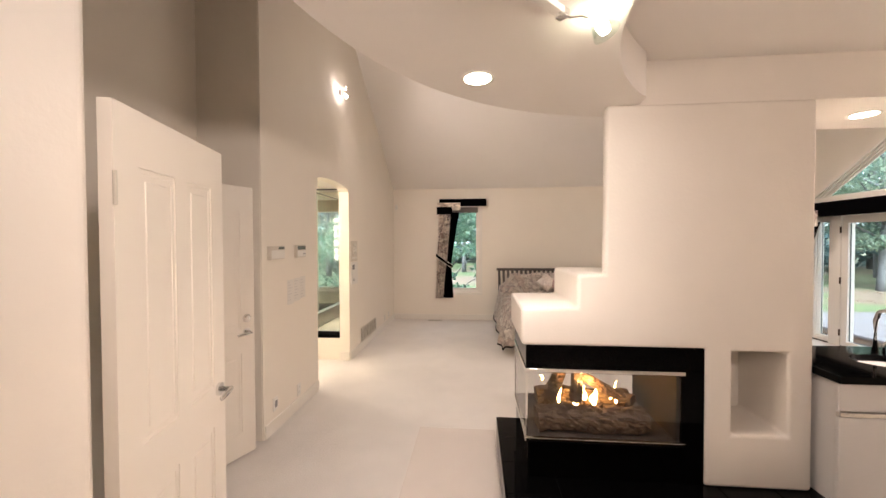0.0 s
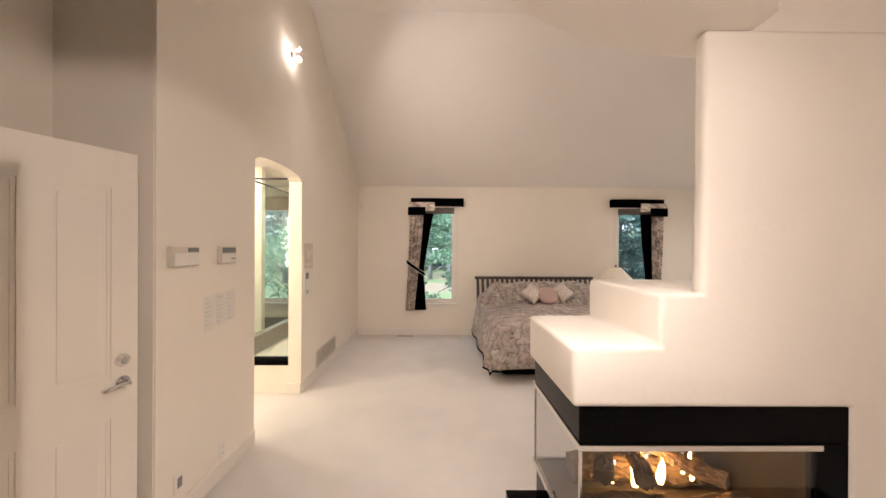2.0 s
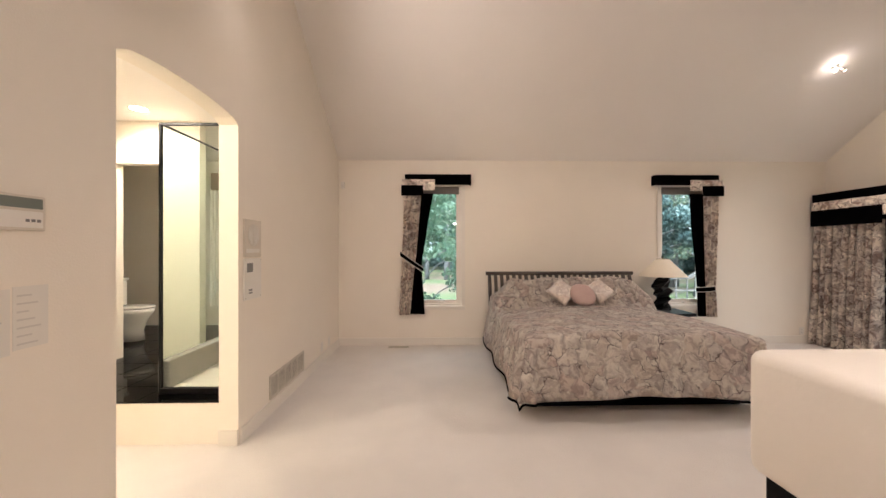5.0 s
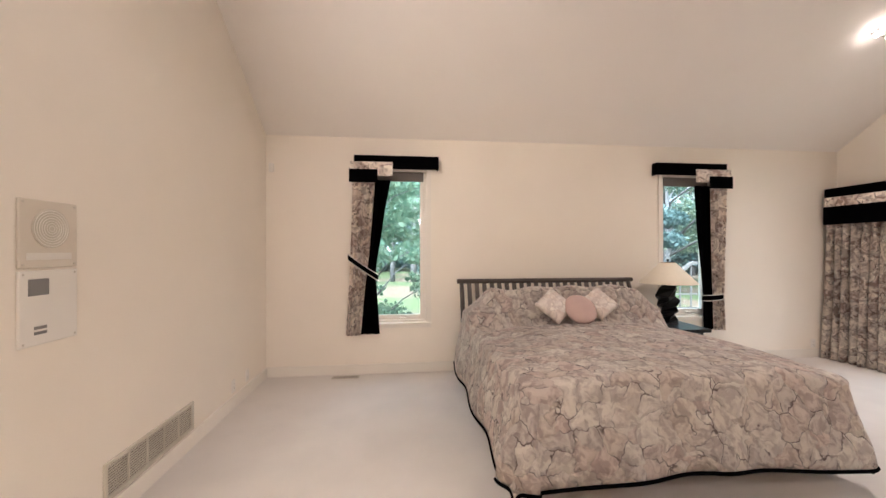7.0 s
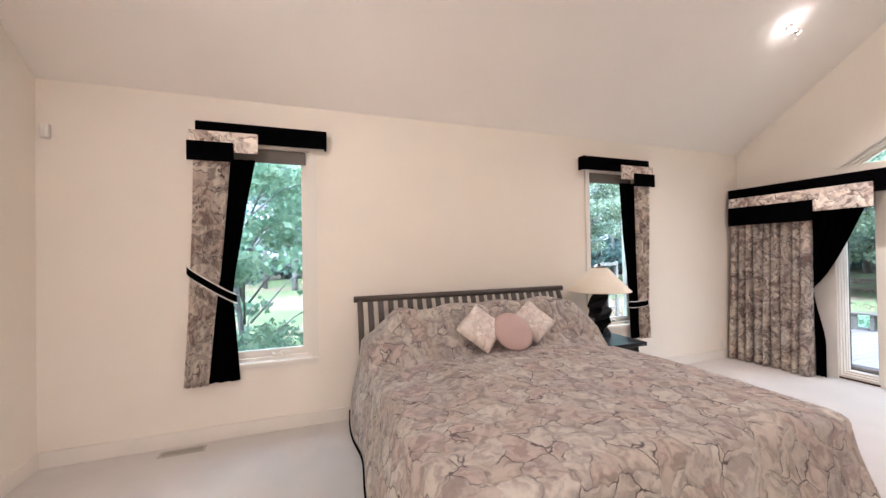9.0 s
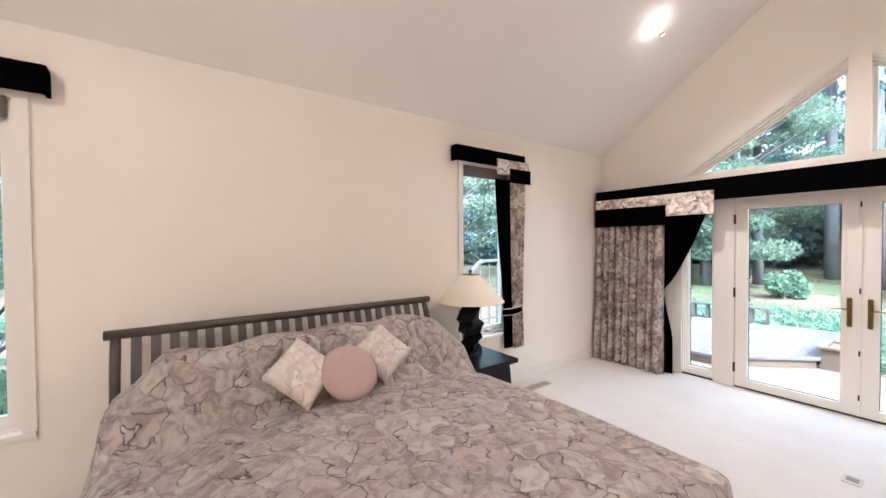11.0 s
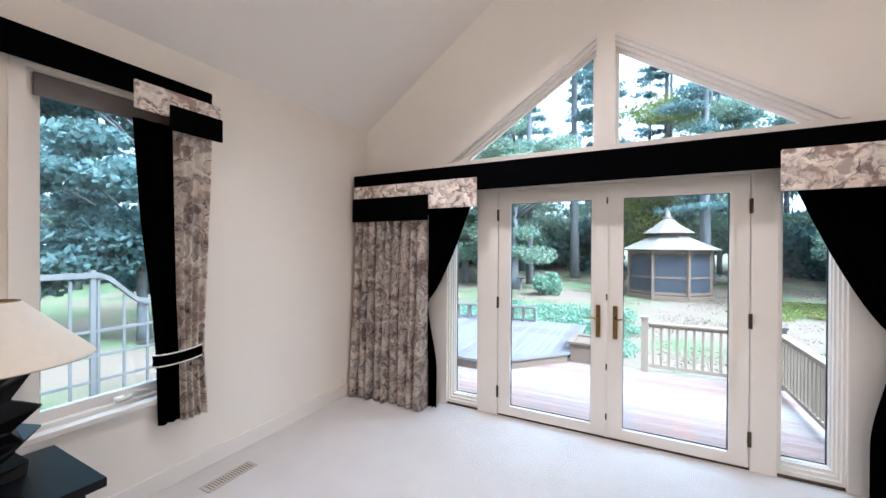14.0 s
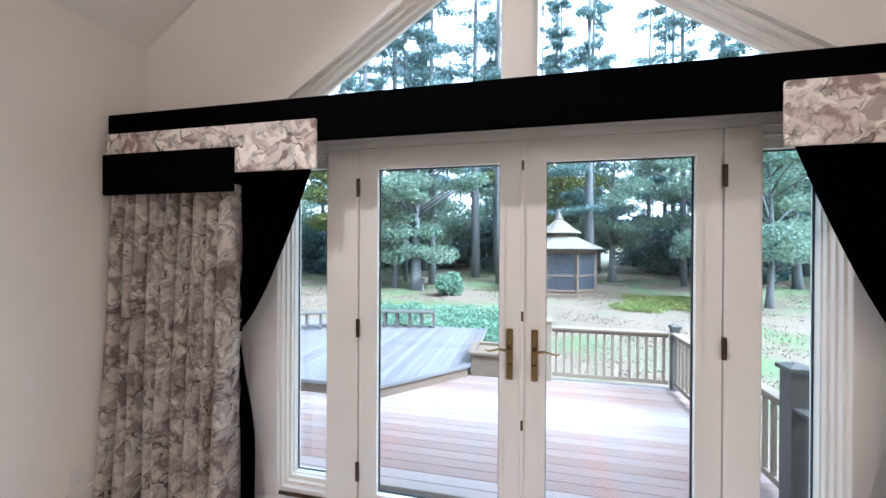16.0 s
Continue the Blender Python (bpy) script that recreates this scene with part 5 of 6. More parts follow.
toilet = thing("toilet", (-4.05, 6.85, PZ), "white porcelain toilet in a tiled closet", "toilet", rz=90)
bowl = lathe([(0.11, 0.0), (0.10, 0.12), (0.13, 0.24), (0.185, 0.34), (0.19, 0.385), (0.17, 0.39)], 28)
part("bowl", moved(bowl, Matrix.Diagonal((1, 1.3, 1, 1))), "porcelain", toilet, smooth=True)
part("seat", moved(lathe([(0.10, 0.392), (0.19, 0.392), (0.195, 0.405), (0.185, 0.415), (0.02, 0.418)], 28), Matrix.Diagonal((1, 1.3, 1, 1))), "porcelain", toilet, smooth=True)
part("tank", box(-0.21, 0.21, 0.22, 0.40, 0.36, 0.72, 0.02, 3), "porcelain", toilet)
part("tank_lid", box(-0.22, 0.22, 0.21, 0.41, 0.72, 0.755, 0.01, 2), "porcelain", toilet)
structure("baseboard_bath", box(-5.85, -3.63, 6.005, 6.02, PZ, PZ + 0.12, 0.004), "trim", "cream baseboard", "baseboard")
recessed((-2.75, 4.45, 2.72), "lit round recessed light over the bathroom passage")
vs = thing("vanity_light", (-2.75, 3.14, 0), "vertical strip of globe bulbs on the bathroom wall", "vanity light")
part("back_plate", box(-0.06, 0.06, 0.0, 0.03, 1.25, 2.15, 0.006), "chrome", vs)
for k in range(6):
    part("globe_bulb", moved(lathe([(0.012, -0.05), (0.045, -0.02), (0.05, 0.0), (0.036, 0.035), (0.004, 0.05)], 16), pose(0, 0.08, 1.33 + 0.148 * k, -90)), "bulb", vs, "lit frosted globe bulb", smooth=True)
recessed((-2.32, 6.75, 2.72), "lit round recessed light over the shower")
recessed((-3.05, 5.7, 2.72), "lit round recessed light in the bathroom ceiling")


# ---------- outside ----------
GZ, DZ = -1.25, -0.70
def hill(x, y):
    return GZ + 0.028 * max(0, x - 13) + 0.10 * math.sin(x * 0.21 + 1) * math.sin(y * 0.17) + (0.5 * smooth((y - 9) / 6) if x < 8 else 0.0)


gm = bmesh.new()
xs = sorted({-400, -150, -60, -25, *range(-14, 60, 2), 70, 90, 130, 200, 400})
ys = sorted({-400, -150, -80, *range(-46, 56, 2), 70, 100, 160, 400})
gv = {(x, y): gm.verts.new((x, y, hill(x, y))) for x in xs for y in ys}
for a, b in zip(xs, xs[1:]):
    for c, d in zip(ys, ys[1:]):
        gm.faces.new((gv[a, c], gv[b, c], gv[b, d], gv[a, d]))
structure("ground", gm, "lawn", "thin lawn strewn with fallen leaves", "ground", smooth=True)

# deck and raised platform of single boards
deck = thing("deck", (0, 0, 0), "low cedar deck with reddish weathered boards", "deck", kind="structure")
part("deck_frame", box(EX + 0.21, 10.02, 2.90, 12.0, DZ - 0.30, DZ - 0.03, 0), "railwood", deck)
board = None
x = EX + 0.22
while x < 9.95:
    if board is None:
        board = part("plank", box(0.003, 0.139, 2.88, 12.0, DZ - 0.03, DZ, 0.004, 1), "deckwood", deck)
        q = board
        q.location = (x, 0, 0)
    else:
        q = new("plank", board.data)
        q.parent = deck
        q.location = (x, 0, 0)
    x += 0.142
PT = DZ + 0.20
plat = thing("deck_platform", (0, 0, 0), "raised weathered grey deck platform with angled edge", "deck", kind="structure")
corner = [(8.62, 12.0), (8.62, 7.35), (9.82, 6.25), (12.6, 6.25), (12.6, 12.0)]
part("fascia", slab(corner, [], DZ, PT - 0.03, "z"), "gazebowood", plat)
for (ax, ay), (bx, by) in (((8.60, 12.0), (8.60, 7.35)), ((8.60, 7.35), (9.82, 6.23)), ((9.82, 6.23), (12.6, 6.23))):
    ln, ang = math.hypot(bx - ax, by - ay), math.degrees(math.atan2(by - ay, bx - ax))
    part("nosing", moved(box(-0.01, ln + 0.01, -0.035, -0.002, PT - 0.05, PT + 0.004, 0.005, 1), pose(ax, ay, 0, 0, 0, ang)), "greywood", plat)
y = 6.23
while y < 12.0:
    x0 = 8.60 if y > 7.35 else 8.60 + (7.37 - y) * 1.2 / 1.1
    x1 = 8.60 if y + 0.139 > 7.35 else 8.60 + (7.37 - y - 0.139) * 1.2 / 1.1
    part("plank", slab([(x0, y + 0.003), (12.62, y + 0.003), (12.62, y + 0.139), (x1, y + 0.139)], [], PT - 0.03, PT, "z"), "greywood", plat)
    y += 0.142
pl = thing("planter_box", (0, 0, 0), "brown wooden planter box beside the deck", "planter")
part("box", box(9.88, 10.6, 5.62, 6.20, DZ, DZ + 0.36, 0.01), "gazebowood", pl)
part("cap", slab(rect(9.84, 10.64, 5.58, 6.24), [rect(9.95, 10.53, 5.69, 6.13)], DZ + 0.36, DZ + 0.40, "z"), "gazebowood", pl)


def railing(name, p, q, n, mat, label, postmat):
    """Rail from p to q with balusters; the posts are its own."""
    r = thing(name, (0, 0, 0), label, "railing", "deck railings")
    P, Q = Vector(p), Vector(q)
    ang = math.degrees(math.atan2(Q.y - P.y, Q.x - P.x))
    ln = (Q - P).length
    base = pose(P.x, P.y, DZ, 0, 0, ang)
    for z, h in ((0.08, 0.06), (0.80, 0.05)):
        part("rail", moved(box(0, ln, -0.02, 0.02, z, z + h, 0.004), base), mat, r)
    part("cap_rail", moved(box(-0.02, ln + 0.02, -0.06, 0.06, 0.85, 0.885, 0.006), base), mat, r)
    for i in range(n):
        x = ln * (i + 0.5) / n
        part("baluster", moved(box(x - 0.018, x + 0.018, -0.018, 0.018, 0.12, 0.82, 0.003, 1), base), mat, r)
    return r


def post(x, y, mat, label, w=0.055, h=0.95):
    d = thing("deck_post", (x, y, DZ), label, "post", "deck posts")
    part("shaft", box(-w, w, -w, w, 0, h, 0.006), mat, d)
    cp = lathe([(w * 1.8, h), (w * 1.8, h + 0.035), (0.015, h + 0.07)], 4)
    part("cap", moved(cp, pose(0, 0, 0, 0, 0, 45)), mat, d)


railing("deck_railing", (9.97, 4.86, 0), (9.97, 3.14, 0), 14, "railwood", "cedar deck railing with square balusters", "railwood")
railing("deck_railing", (9.90, 3.06, 0), (7.36, 3.12, 0), 20, "railwood", "cedar deck railing with square balusters", "railwood")
railing("deck_railing", (7.18, 3.12, 0), (6.0, 3.12, 0), 9, "darkrail", "dark stained deck railing with square balusters", "darkrail")
post(9.97, 4.93, "railwood", "cedar deck post with pyramid cap")
post(9.97, 3.05, "darkrail", "weathered dark deck post with pyramid cap")
post(7.27, 3.12, "darkrail", "tall dark stained deck post with pyramid cap", 0.075, 1.17)

bn = thing("deck_bench_rail", (0, 0, 0), "low dark wooden bench rail along the deck platform", "bench")
for (ax, ay), (bx, by) in (((12.5, 7.5), (12.2, 9.3)), ((12.2, 9.3), (11.3, 11.0))):
    A, B = Vector((ax, ay, 0)), Vector((bx, by, 0))
    ln, ang = (B - A).length, math.degrees(math.atan2(by - ay, bx - ax))
    part("seat", moved(box(0, ln, -0.16, 0.16, 0.36, 0.40, 0.006), pose(ax, ay, PT, 0, 0, ang)), "darkrail", bn)
    for i in range(7):
        part("leg", moved(box(ln * i / 6 - 0.03, ln * i / 6 + 0.03, -0.12, 0.12, 0.0, 0.36, 0.004), pose(ax, ay, PT, 0, 0, ang)), "darkrail", bn)

# trellis fence with a swooping top, outside the bedside window
tf = thing("trellis_fence", (0, 0, 0), "weathered cedar trellis fence with a swooping top rail", "fence")
TY, TX0, TX1 = 11.5, 3.0, 7.2
def swoop(x):
    return 1.08 - 0.41 * smooth((x - 4.66) / 0.55) + (0.41 * smooth((x - 6.1) / 0.6))
for i in range(16):
    x = TX0 + (TX1 - TX0) * i / 15
    part("upright", box(x - 0.016, x + 0.016, TY - 0.012, TY + 0.012, -0.75, swoop(x) - 0.02, 0.003, 1), "whiterail", tf)
for k in range(4):
    part("crossbar", box(TX0, TX1, TY - 0.02, TY - 0.006, -0.64 + 0.33 * k, -0.60 + 0.33 * k, 0.003, 1), "whiterail", tf)
rows = []
sw = bmesh.new()
for i in range(41):
    x = TX0 + (TX1 - TX0) * i / 40
    rows.append([sw.verts.new((x, TY + b, swoop(x) + c)) for b, c in ((-0.045, 0), (0.045, 0), (0.045, 0.07), (-0.045, 0.07))])
for p, q in zip(rows, rows[1:]):
    for k in range(4):
        sw.faces.new((p[k], p[(k + 1) % 4], q[(k + 1) % 4], q[k]))
part("top_rail", sw, "whiterail", tf)
for x in (TX0, 4.62, TX1):
    part("post", box(x - 0.03, x + 0.03, TY - 0.03, TY + 0.03, -1.3, swoop(x) + 0.10, 0.006), "whiterail", tf)


# ---------- gazebo ----------
def gazebo(at):
    g = thing("gazebo", at, "eight-sided cedar gazebo with two-tiered shingle roof", "gazebo")
    R = 1.90
    def ring(r, z, k):
        return Vector((r * math.cos(math.pi / 8 + k * math.pi / 4), r * math.sin(math.pi / 8 + k * math.pi / 4), z))
    part("floor", moved(lathe([(R + 0.12, 0.0), (R + 0.12, 0.22)], 8), pose(0, 0, 0, 0, 0, 22.5)), "gazebowood", g)
    for k in range(8):
        a, b = ring(R, 0.22, k), ring(R, 0.22, k + 1)
        m = (a + b) / 2
        ang = math.degrees(math.atan2(b.y - a.y, b.x - a.x))
        ln = (b - a).length
        base = pose(a.x, a.y, 0.22, 0, 0, ang)
        part("post", moved(box(-0.06, 0.06, -0.06, 0.06, 0, 2.25, 0.006), base), "gazebowood", g)
        part("header", moved(box(0.06, ln - 0.06, -0.03, 0.03, 2.02, 2.25, 0.004), base), "gazebowood", g)
        part("lower_panel", moved(box(0.06, ln - 0.06, -0.02, 0.02, 0.04, 0.16, 0.004), base), "gazebowood", g)
        part("screen", moved(box(0.06, ln - 0.06, -0.004, 0.004, 0.16, 2.02), base), "screen", g, "dark insect screen")
        part("mid_rail", moved(box(0.06, ln - 0.06, -0.03, 0.03, 0.82, 0.90, 0.004), base), "gazebowood", g)
        for i in range(7):
            x = ln * (i + 1) / 8
            part("baluster", moved(box(x - 0.02, x + 0.02, 0.006, 0.03, 0.16, 0.82, 0.003, 1), base), "gazebowood", g)
        # curved brackets under the header
        for s in (0, 1):
            pts = [(0.06 + 0.36 * u if not s else ln - 0.06 - 0.36 * u, -0.0, 1.72 + 0.30 * math.sin(u * math.pi / 2)) for u in np.linspace(0, 1, 7)]
            part("bracket", moved(tube(pts, 0.03, 6), base), "gazebowood", g)
    for nm, prof in (("lower_roof", [(R + 0.42, 2.40), (R + 0.44, 2.44), (1.4, 2.86), (0.92, 3.10), (0.90, 3.06), (R + 0.30, 2.40)]), ("upper_roof", [(1.22, 3.24), (1.24, 3.27), (0.75, 3.58), (0.32, 3.92), (0.22, 4.02), (0.12, 4.02)])):
        rf = part(nm, moved(lathe(prof, 8, False), pose(0, 0, 0, 0, 0, 22.5)), "shingle", g, "weathered cedar shingle roof")
    part("cupola_wall", moved(lathe([(0.86, 3.05), (0.86, 3.26)], 8), pose(0, 0, 0, 0, 0, 22.5)), "gazebowood", g)
    part("finial", lathe([(0.20, 4.0), (0.24, 4.10), (0.12, 4.18), (0.15, 4.28), (0.05, 4.40), (0.06, 4.48), (0.01, 4.62)], 12), "shingle", g, smooth=True)
    return g


gazebo((24.7, 3.5, hill(24.7, 3.5) - 0.05))


# ---------- trees and shrubs ----------
def leaf_cloud(blobs, n, size, rnd, flat=0.6):
    """Many small leaf quads spread through ellipsoid blobs (x, y, z, rx, ry, rz)."""
    gen = np.random.default_rng(rnd.randrange(1 << 30))
    bl = np.array(blobs)
    wts = np.prod(bl[:, 3:], axis=1) ** 0.7
    pick = gen.choice(len(bl), n, p=wts / wts.sum())
    d = gen.normal(size=(n, 3))
    d *= (gen.random(n) ** 0.4 / np.linalg.norm(d, axis=1))[:, None]
    c = bl[pick, :3] + d * bl[pick, 3:]
    nrm = gen.normal(size=(n, 3)) * (1, 1, 0.8) + (0, 0, 0.6)
    u = np.cross(nrm, gen.normal(size=(n, 3)))
    u /= np.linalg.norm(u, axis=1)[:, None]
    v = np.cross(nrm, u)
    v /= np.linalg.norm(v, axis=1)[:, None]
    s = (size * gen.uniform(0.6, 1.4, n))[:, None]
    verts = np.stack([c - u * s, c + v * s * flat, c + u * s, c - v * s * flat], 1).reshape(-1, 3)
    return verts, np.arange(4 * n).reshape(-1, 4)


def cloud_mesh(name, vf, mat, parent):
    me = bpy.data.meshes.new(name)
    me.from_pydata(vf[0], [], vf[1])
    me.materials.append(M[mat])
    ob = new(name, me)
    ob.parent = parent
    return ob


def broadleaf(at, h, trunk_r, crown, n, mat, seed, label, low=0.3, size=0.13):
    rnd = random.Random(seed)
    t = thing("tree", at, label, "tree", "garden trees")
    bend = [(0.25 * math.sin(u * 3 + seed) * u, 0.2 * math.sin(u * 2.3 + seed * 2) * u, h * 0.85 * u - 0.2) for u in np.linspace(0, 1, 9)]
    part("trunk", tube(bend, [trunk_r * (1.25 if i == 0 else 1 - 0.8 * i / 8) for i in range(9)], 10), "bark", t, smooth=True)
    blobs = []
    for i in range(34):
        a, z = rnd.uniform(0, 6.28), h * rnd.uniform(low, 1.0)
        k = math.sin(math.pi * min(1, max(0.12, (z / h - low) / (1.02 - low)))) ** 0.6
        rr = crown * k * rnd.uniform(0.4, 1.0)
        p = Vector((rr * math.cos(a), rr * math.sin(a), z))
        s = crown * rnd.uniform(0.18, 0.36)
        blobs.append((p.x, p.y, p.z, s, s, s * 0.5))
        z0 = max(h * 0.2, z - rr * 0.6)
        part("limb", tube([(0.1 * math.cos(a), 0.1 * math.sin(a), z0), (p.x * 0.5, p.y * 0.5, (z0 + z) / 2 + 0.1), tuple(p)], [trunk_r * 0.3, trunk_r * 0.2, 0.015], 6), "bark", t, smooth=True)
    cloud_mesh("crown", leaf_cloud(blobs, n, size, rnd), mat, t)
    return t


def pine(at, h, r, n, seed, low=0.45, spread=2.2):
    rnd = random.Random(seed)
    t = thing("pine_tree", at, "tall straight pine with high dark crown", "tree", "woodland pines")
    part("trunk", tube([(0.15 * math.sin(u * 2 + seed), 0.15 * math.sin(u * 3), h * u - 0.3) for u in np.linspace(0, 1, 7)], [r * (1.15 - 0.95 * i / 6) for i in range(7)], 9), "bark", t, smooth=True)
    blobs = []
    for i in range(26):
        z = h * rnd.uniform(low, 1.0)
        a = rnd.uniform(0, 6.28)
        rr = spread * (1.05 - z / h) * 1.4 * rnd.uniform(0.5, 1.0) + 0.3
        for q in (0.45, 0.85):
            blobs.append((rr * q * math.cos(a), rr * q * math.sin(a), z - 0.15 * q, rr * 0.38, rr * 0.38, 0.22))
        if i % 2 == 0:
            part("limb", tube([(0, 0, z), (rr * math.cos(a), rr * math.sin(a), z - 0.1)], [r * 0.22, 0.012], 5), "bark", t)
    cloud_mesh("crown", leaf_cloud(blobs, n, 0.13, rnd, 0.3), "needle", t)
    return t


def shrub(at, rx, rz, n, mat, seed, label, size=0.06):
    rnd = random.Random(seed)
    t = thing("shrub", at, label, "shrub", "garden shrubs")
    blobs = [(rnd.uniform(-0.5, 0.5) * rx, rnd.uniform(-0.5, 0.5) * rx, rz * rnd.uniform(0.3, 1.1), rx * 0.5, rx * 0.5, rz * 0.4) for _ in range(7)]
    for i in range(6):
        b = blobs[i]
        part("stem", tube([(0, 0, -0.05), (b[0] * 0.6, b[1] * 0.6, b[2] * 0.6), (b[0], b[1], b[2])], [0.02, 0.012, 0.005], 5), "bark", t)
    cloud_mesh("foliage", leaf_cloud(blobs, n, size, rnd), mat, t)
    return t


def ground_at(x, y):
    return (x, y, hill(x, y))


broadleaf(ground_at(24.2, 11.5), 10.0, 0.34, 3.8, 28600, "leaf", 1, "spreading green garden tree on the lawn", 0.20, 0.072)
broadleaf(ground_at(27.0, 17.0), 11.0, 0.24, 3.6, 23400, "leafy", 2, "broad tree turning yellow at the wood edge", 0.2, 0.079)
broadleaf(ground_at(24.6, 12.9), 9.0, 0.18, 3.2, 23400, "leaf", 3, "tall green broadleaf tree at the wood edge", 0.2, 0.079)
broadleaf(ground_at(30.5, -0.5), 11.0, 0.24, 4.2, 23400, "leaf", 4, "tall green broadleaf tree behind the gazebo", 0.18, 0.079)
broadleaf(ground_at(21.5, -4.6), 7.5, 0.14, 3.2, 23400, "leaf", 5, "small spreading green tree on the lawn", 0.22, 0.065)
broadleaf(ground_at(27.4, -5.2), 12.0, 0.38, 4.6, 20800, "leaf", 6, "tall green broadleaf tree at the wood edge", 0.18, 0.086)
broadleaf(ground_at(21.0, 21.0), 11.0, 0.24, 4.4, 20800, "leaf", 7, "tall green broadleaf tree at the wood edge", 0.18, 0.086)
broadleaf(ground_at(14.0, 22.0), 11.0, 0.24, 4.2, 18200, "leaf", 8, "tall green broadleaf tree at the wood edge", 0.15, 0.086)
broadleaf(ground_at(31.5, 13.5), 12.0, 0.22, 4.2, 20800, "leaf", 9, "tall green broadleaf tree at the wood edge", 0.15, 0.086)
broadleaf(ground_at(33.0, 4.0), 13.0, 0.22, 4.4, 20800, "leafy", 10, "tall tree turning yellow behind the gazebo", 0.15, 0.086)
broadleaf(ground_at(29.5, -10.5), 12.0, 0.24, 4.4, 20800, "leaf", 13, "tall green broadleaf tree at the wood edge", 0.15, 0.086)
rnd = random.Random(11)
pine(ground_at(30.4, 8.8), 27, 0.30, 5000, 39, 0.42, 3.0)
for i in range(52):
    a = radians(-40 + 118 * (i + 0.5) / 52 + rnd.uniform(-3, 3))
    d = rnd.choice((26, 30, 34, 38, 42)) + rnd.uniform(-2, 2)
    x, y = 3 + d * math.cos(a), 5 + d * math.sin(a)
    pine(ground_at(x, y), rnd.uniform(22, 31), rnd.uniform(0.14, 0.30), 6400, 40 + i, rnd.uniform(0.18, 0.42), rnd.uniform(2.2, 3.4))
for i in range(16):
    a = radians(82 + 60 * (i + 0.5) / 16)
    d = rnd.uniform(17, 30)
    x, y = 1 + d * math.cos(a), 6 + d * math.sin(a)
    pine(ground_at(x, y), rnd.uniform(12, 20), rnd.uniform(0.14, 0.22), 900, 80 + i, rnd.uniform(0.1, 0.3), rnd.uniform(2.0, 3.0))
# dense undergrowth closing the wood
for i in range(26):
    a = radians(-40 + 185 * (i + 0.5) / 26 + rnd.uniform(-2, 2))
    d = rnd.uniform(36, 42)
    broadleaf(ground_at(3 + d * math.cos(a), 5 + d * math.sin(a)), rnd.uniform(9, 13), 0.15, 3.6, 6000, "needle" if i % 3 else "leaf", 120 + i, "dark woodland tree among the pines", 0.08, 0.13)
wood = thing("woodland_edge", (0, 0, 0), "dense dark woodland undergrowth behind the pines", "woodland", kind="stuff")
rnd = random.Random(17)
for mt, n, zlo, zhi, d0, d1, sz in (("needle", 100000, -1.2, 3.4, 32, 46, 0.24), ("leaf", 40000, 2.0, 9.0, 34, 48, 0.18), ("needle", 40000, 3.0, 16.0, 42, 50, 0.24)):
    blobs = []
    for i in range(210):
        a = radians(-48 + 200 * rnd.random())
        d = rnd.uniform(d0, d1)
        r = rnd.uniform(0.9, 2.0)
        blobs.append((3 + d * math.cos(a), 5 + d * math.sin(a), rnd.uniform(zlo, zhi), r * 1.3, r * 1.3, r * 0.8))
    cloud_mesh("foliage", leaf_cloud(blobs, n, sz, rnd), mt, wood)
shrub(ground_at(22.5, 9.2), 0.8, 0.9, 2600, "bushy", 1, "rounded green shrub on the lawn", 0.07)
broadleaf((-0.9, 10.6, hill(-0.9, 10.6)), 4.6, 0.06, 1.7, 7000, "bushy", 21, "leafy green shrub close outside the window", 0.10, 0.06)
broadleaf((0.9, 12.3, hill(0.9, 12.3)), 4.6, 0.06, 1.9, 7000, "bushy", 22, "leafy green shrub close outside the window", 0.10, 0.06)
broadleaf((-4.6, 12.0, hill(-4.6, 12.0)), 4.5, 0.06, 2.4, 3600, "bushy", 25, "leafy green shrub outside the bathroom window", 0.05, 0.07)
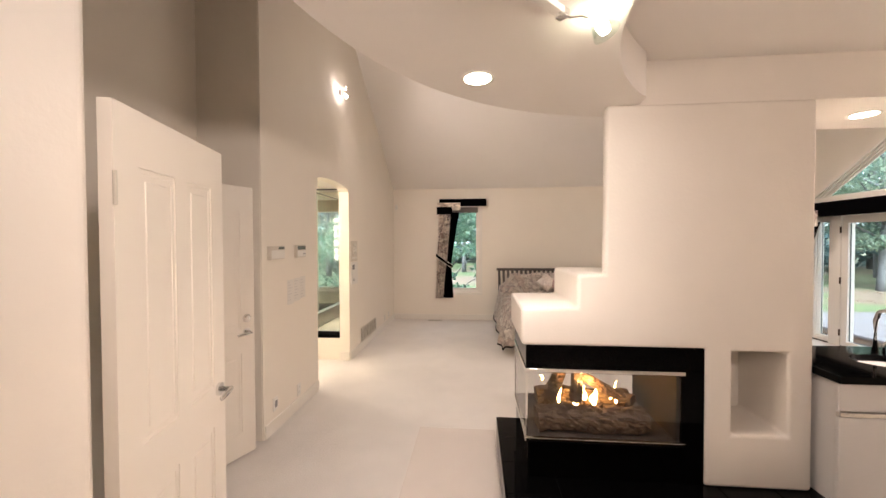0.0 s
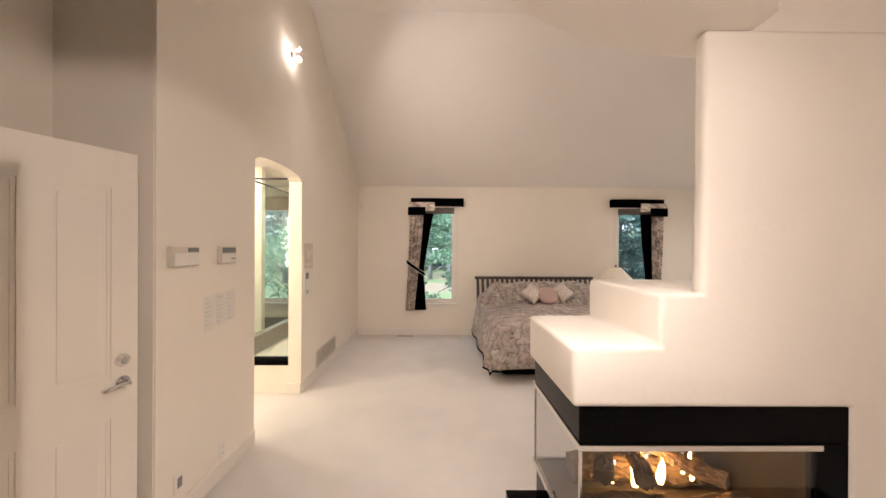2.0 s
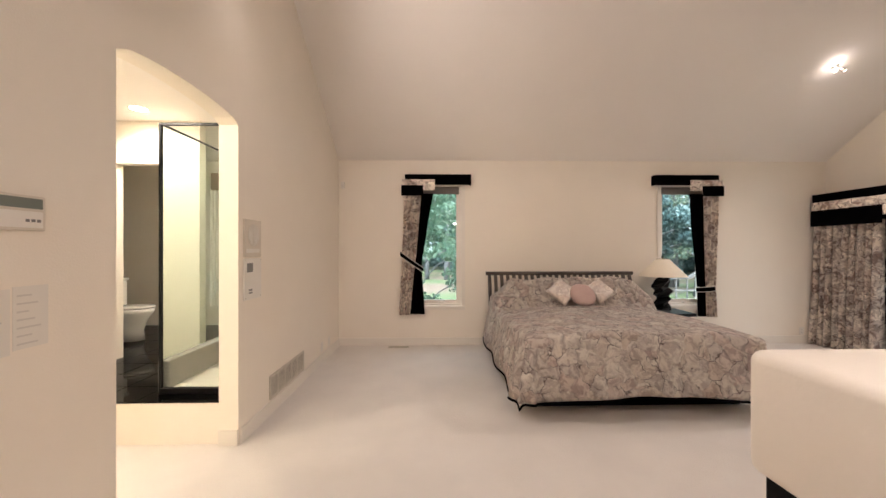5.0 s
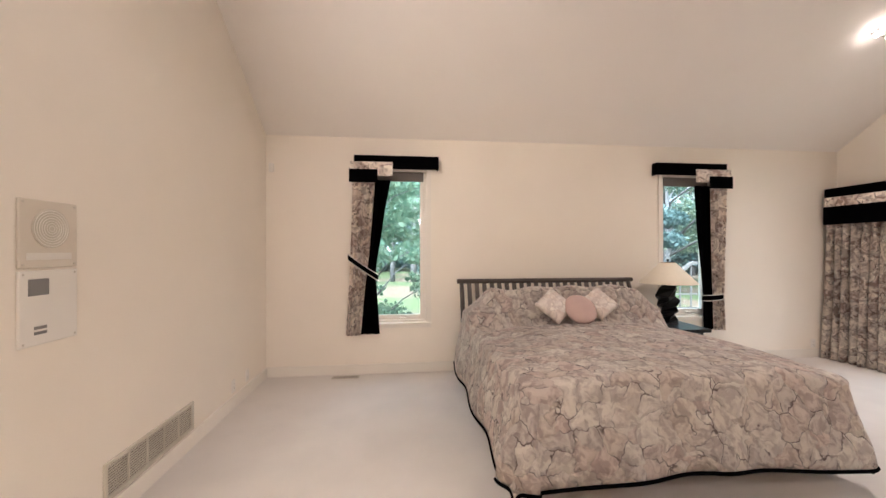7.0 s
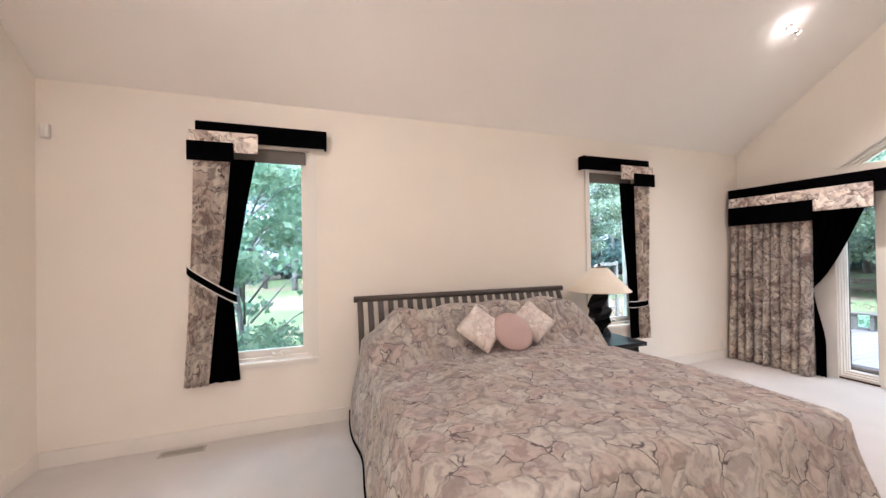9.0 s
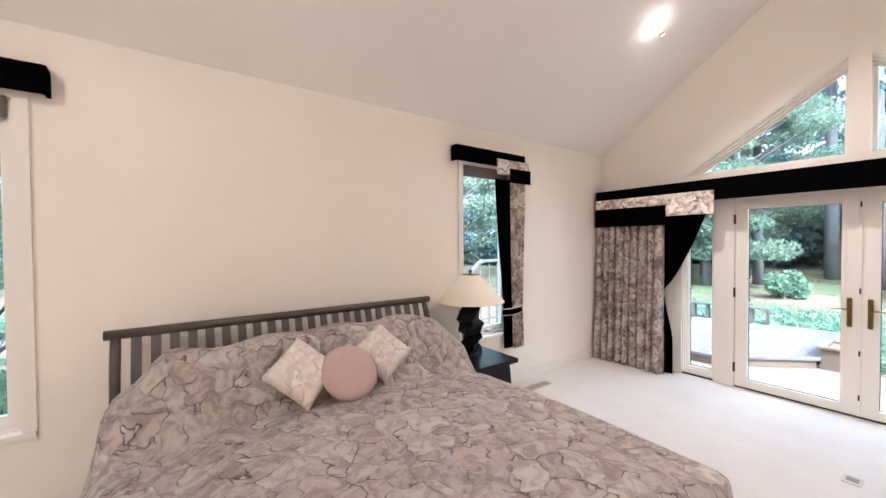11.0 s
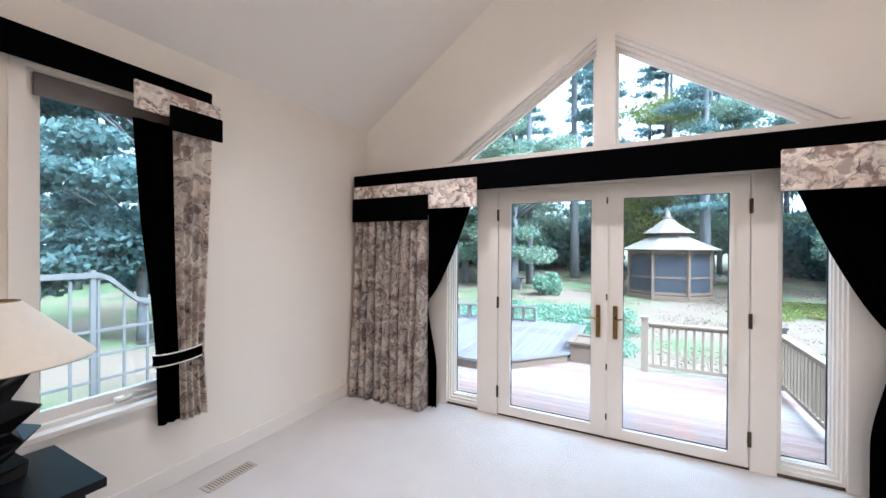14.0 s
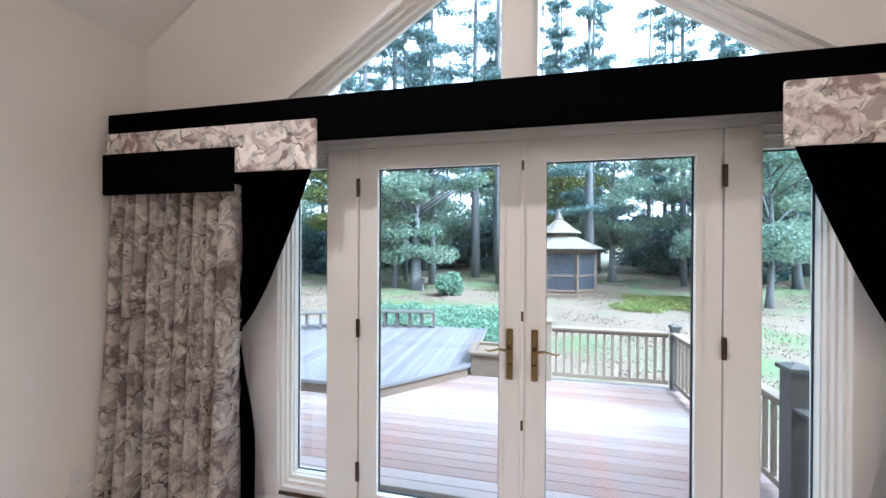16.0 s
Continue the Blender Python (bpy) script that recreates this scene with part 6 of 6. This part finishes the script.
broadleaf((7.4, 16.5, hill(7.4, 16.5)), 8.0, 0.14, 2.8, 28000, "needle", 23, "dark green tree outside the bedside window", 0.08, 0.08)
broadleaf((5.3, 18.0, hill(5.3, 18.0)), 8.5, 0.14, 3.2, 30000, "needle", 24, "dark green tree outside the bedside window", 0.06, 0.09)
rnd = random.Random(5)
beds = []
for i in range(46):
    x, y = 13.1 + rnd.uniform(0, 4.2), 5.3 + rnd.uniform(0, 5.6)
    beds.append((x, y, hill(x, y) + rnd.uniform(0.10, 0.38), 0.6, 0.6, 0.28))
gc = thing("ground_cover", (0, 0, 0), "bright green ground cover behind the deck", "ground cover", kind="stuff")
cloud_mesh("foliage", leaf_cloud(beds, 40000, 0.045, rnd), "bushy", gc)
g2 = thing("ground_cover", (0, 0, 0), "yellow-green ground cover on the lawn", "ground cover", kind="stuff")
patch = []
for i in range(22):
    x, y = 21.6 + rnd.uniform(-1.6, 1.6), -0.6 + rnd.uniform(-2.2, 1.8)
    patch.append((x, y, hill(x, y) + 0.08, 0.9, 0.7, 0.12))
cloud_mesh("foliage", leaf_cloud(patch, 16000, 0.045, rnd), "leafy", g2)
fl = thing("fallen_leaves", (0, 0, 0), "brown fallen leaves strewn over the lawn", "leaf litter", kind="stuff")
strewn = []
for i in range(260):
    x, y = rnd.uniform(10.5, 34), rnd.uniform(-14, 22)
    strewn.append((x, y, hill(x, y) + 0.012, rnd.uniform(0.6, 2.2), rnd.uniform(0.6, 2.2), 0.012))
cloud_mesh("leaves", leaf_cloud(strewn, 60000, 0.03, rnd), "litter", fl)
bb = thing("bird_bath", ground_at(23.6, 10.9), "small dark bird bath on the lawn", "bird bath")
part("pedestal", lathe([(0.16, -0.02), (0.15, 0.04), (0.06, 0.12), (0.05, 0.55), (0.08, 0.66)], 14), "darkrail", bb, smooth=True)
part("basin", lathe([(0.08, 0.66), (0.24, 0.70), (0.29, 0.77), (0.27, 0.77), (0.20, 0.72), (0.01, 0.71)], 18), "darkrail", bb, smooth=True)
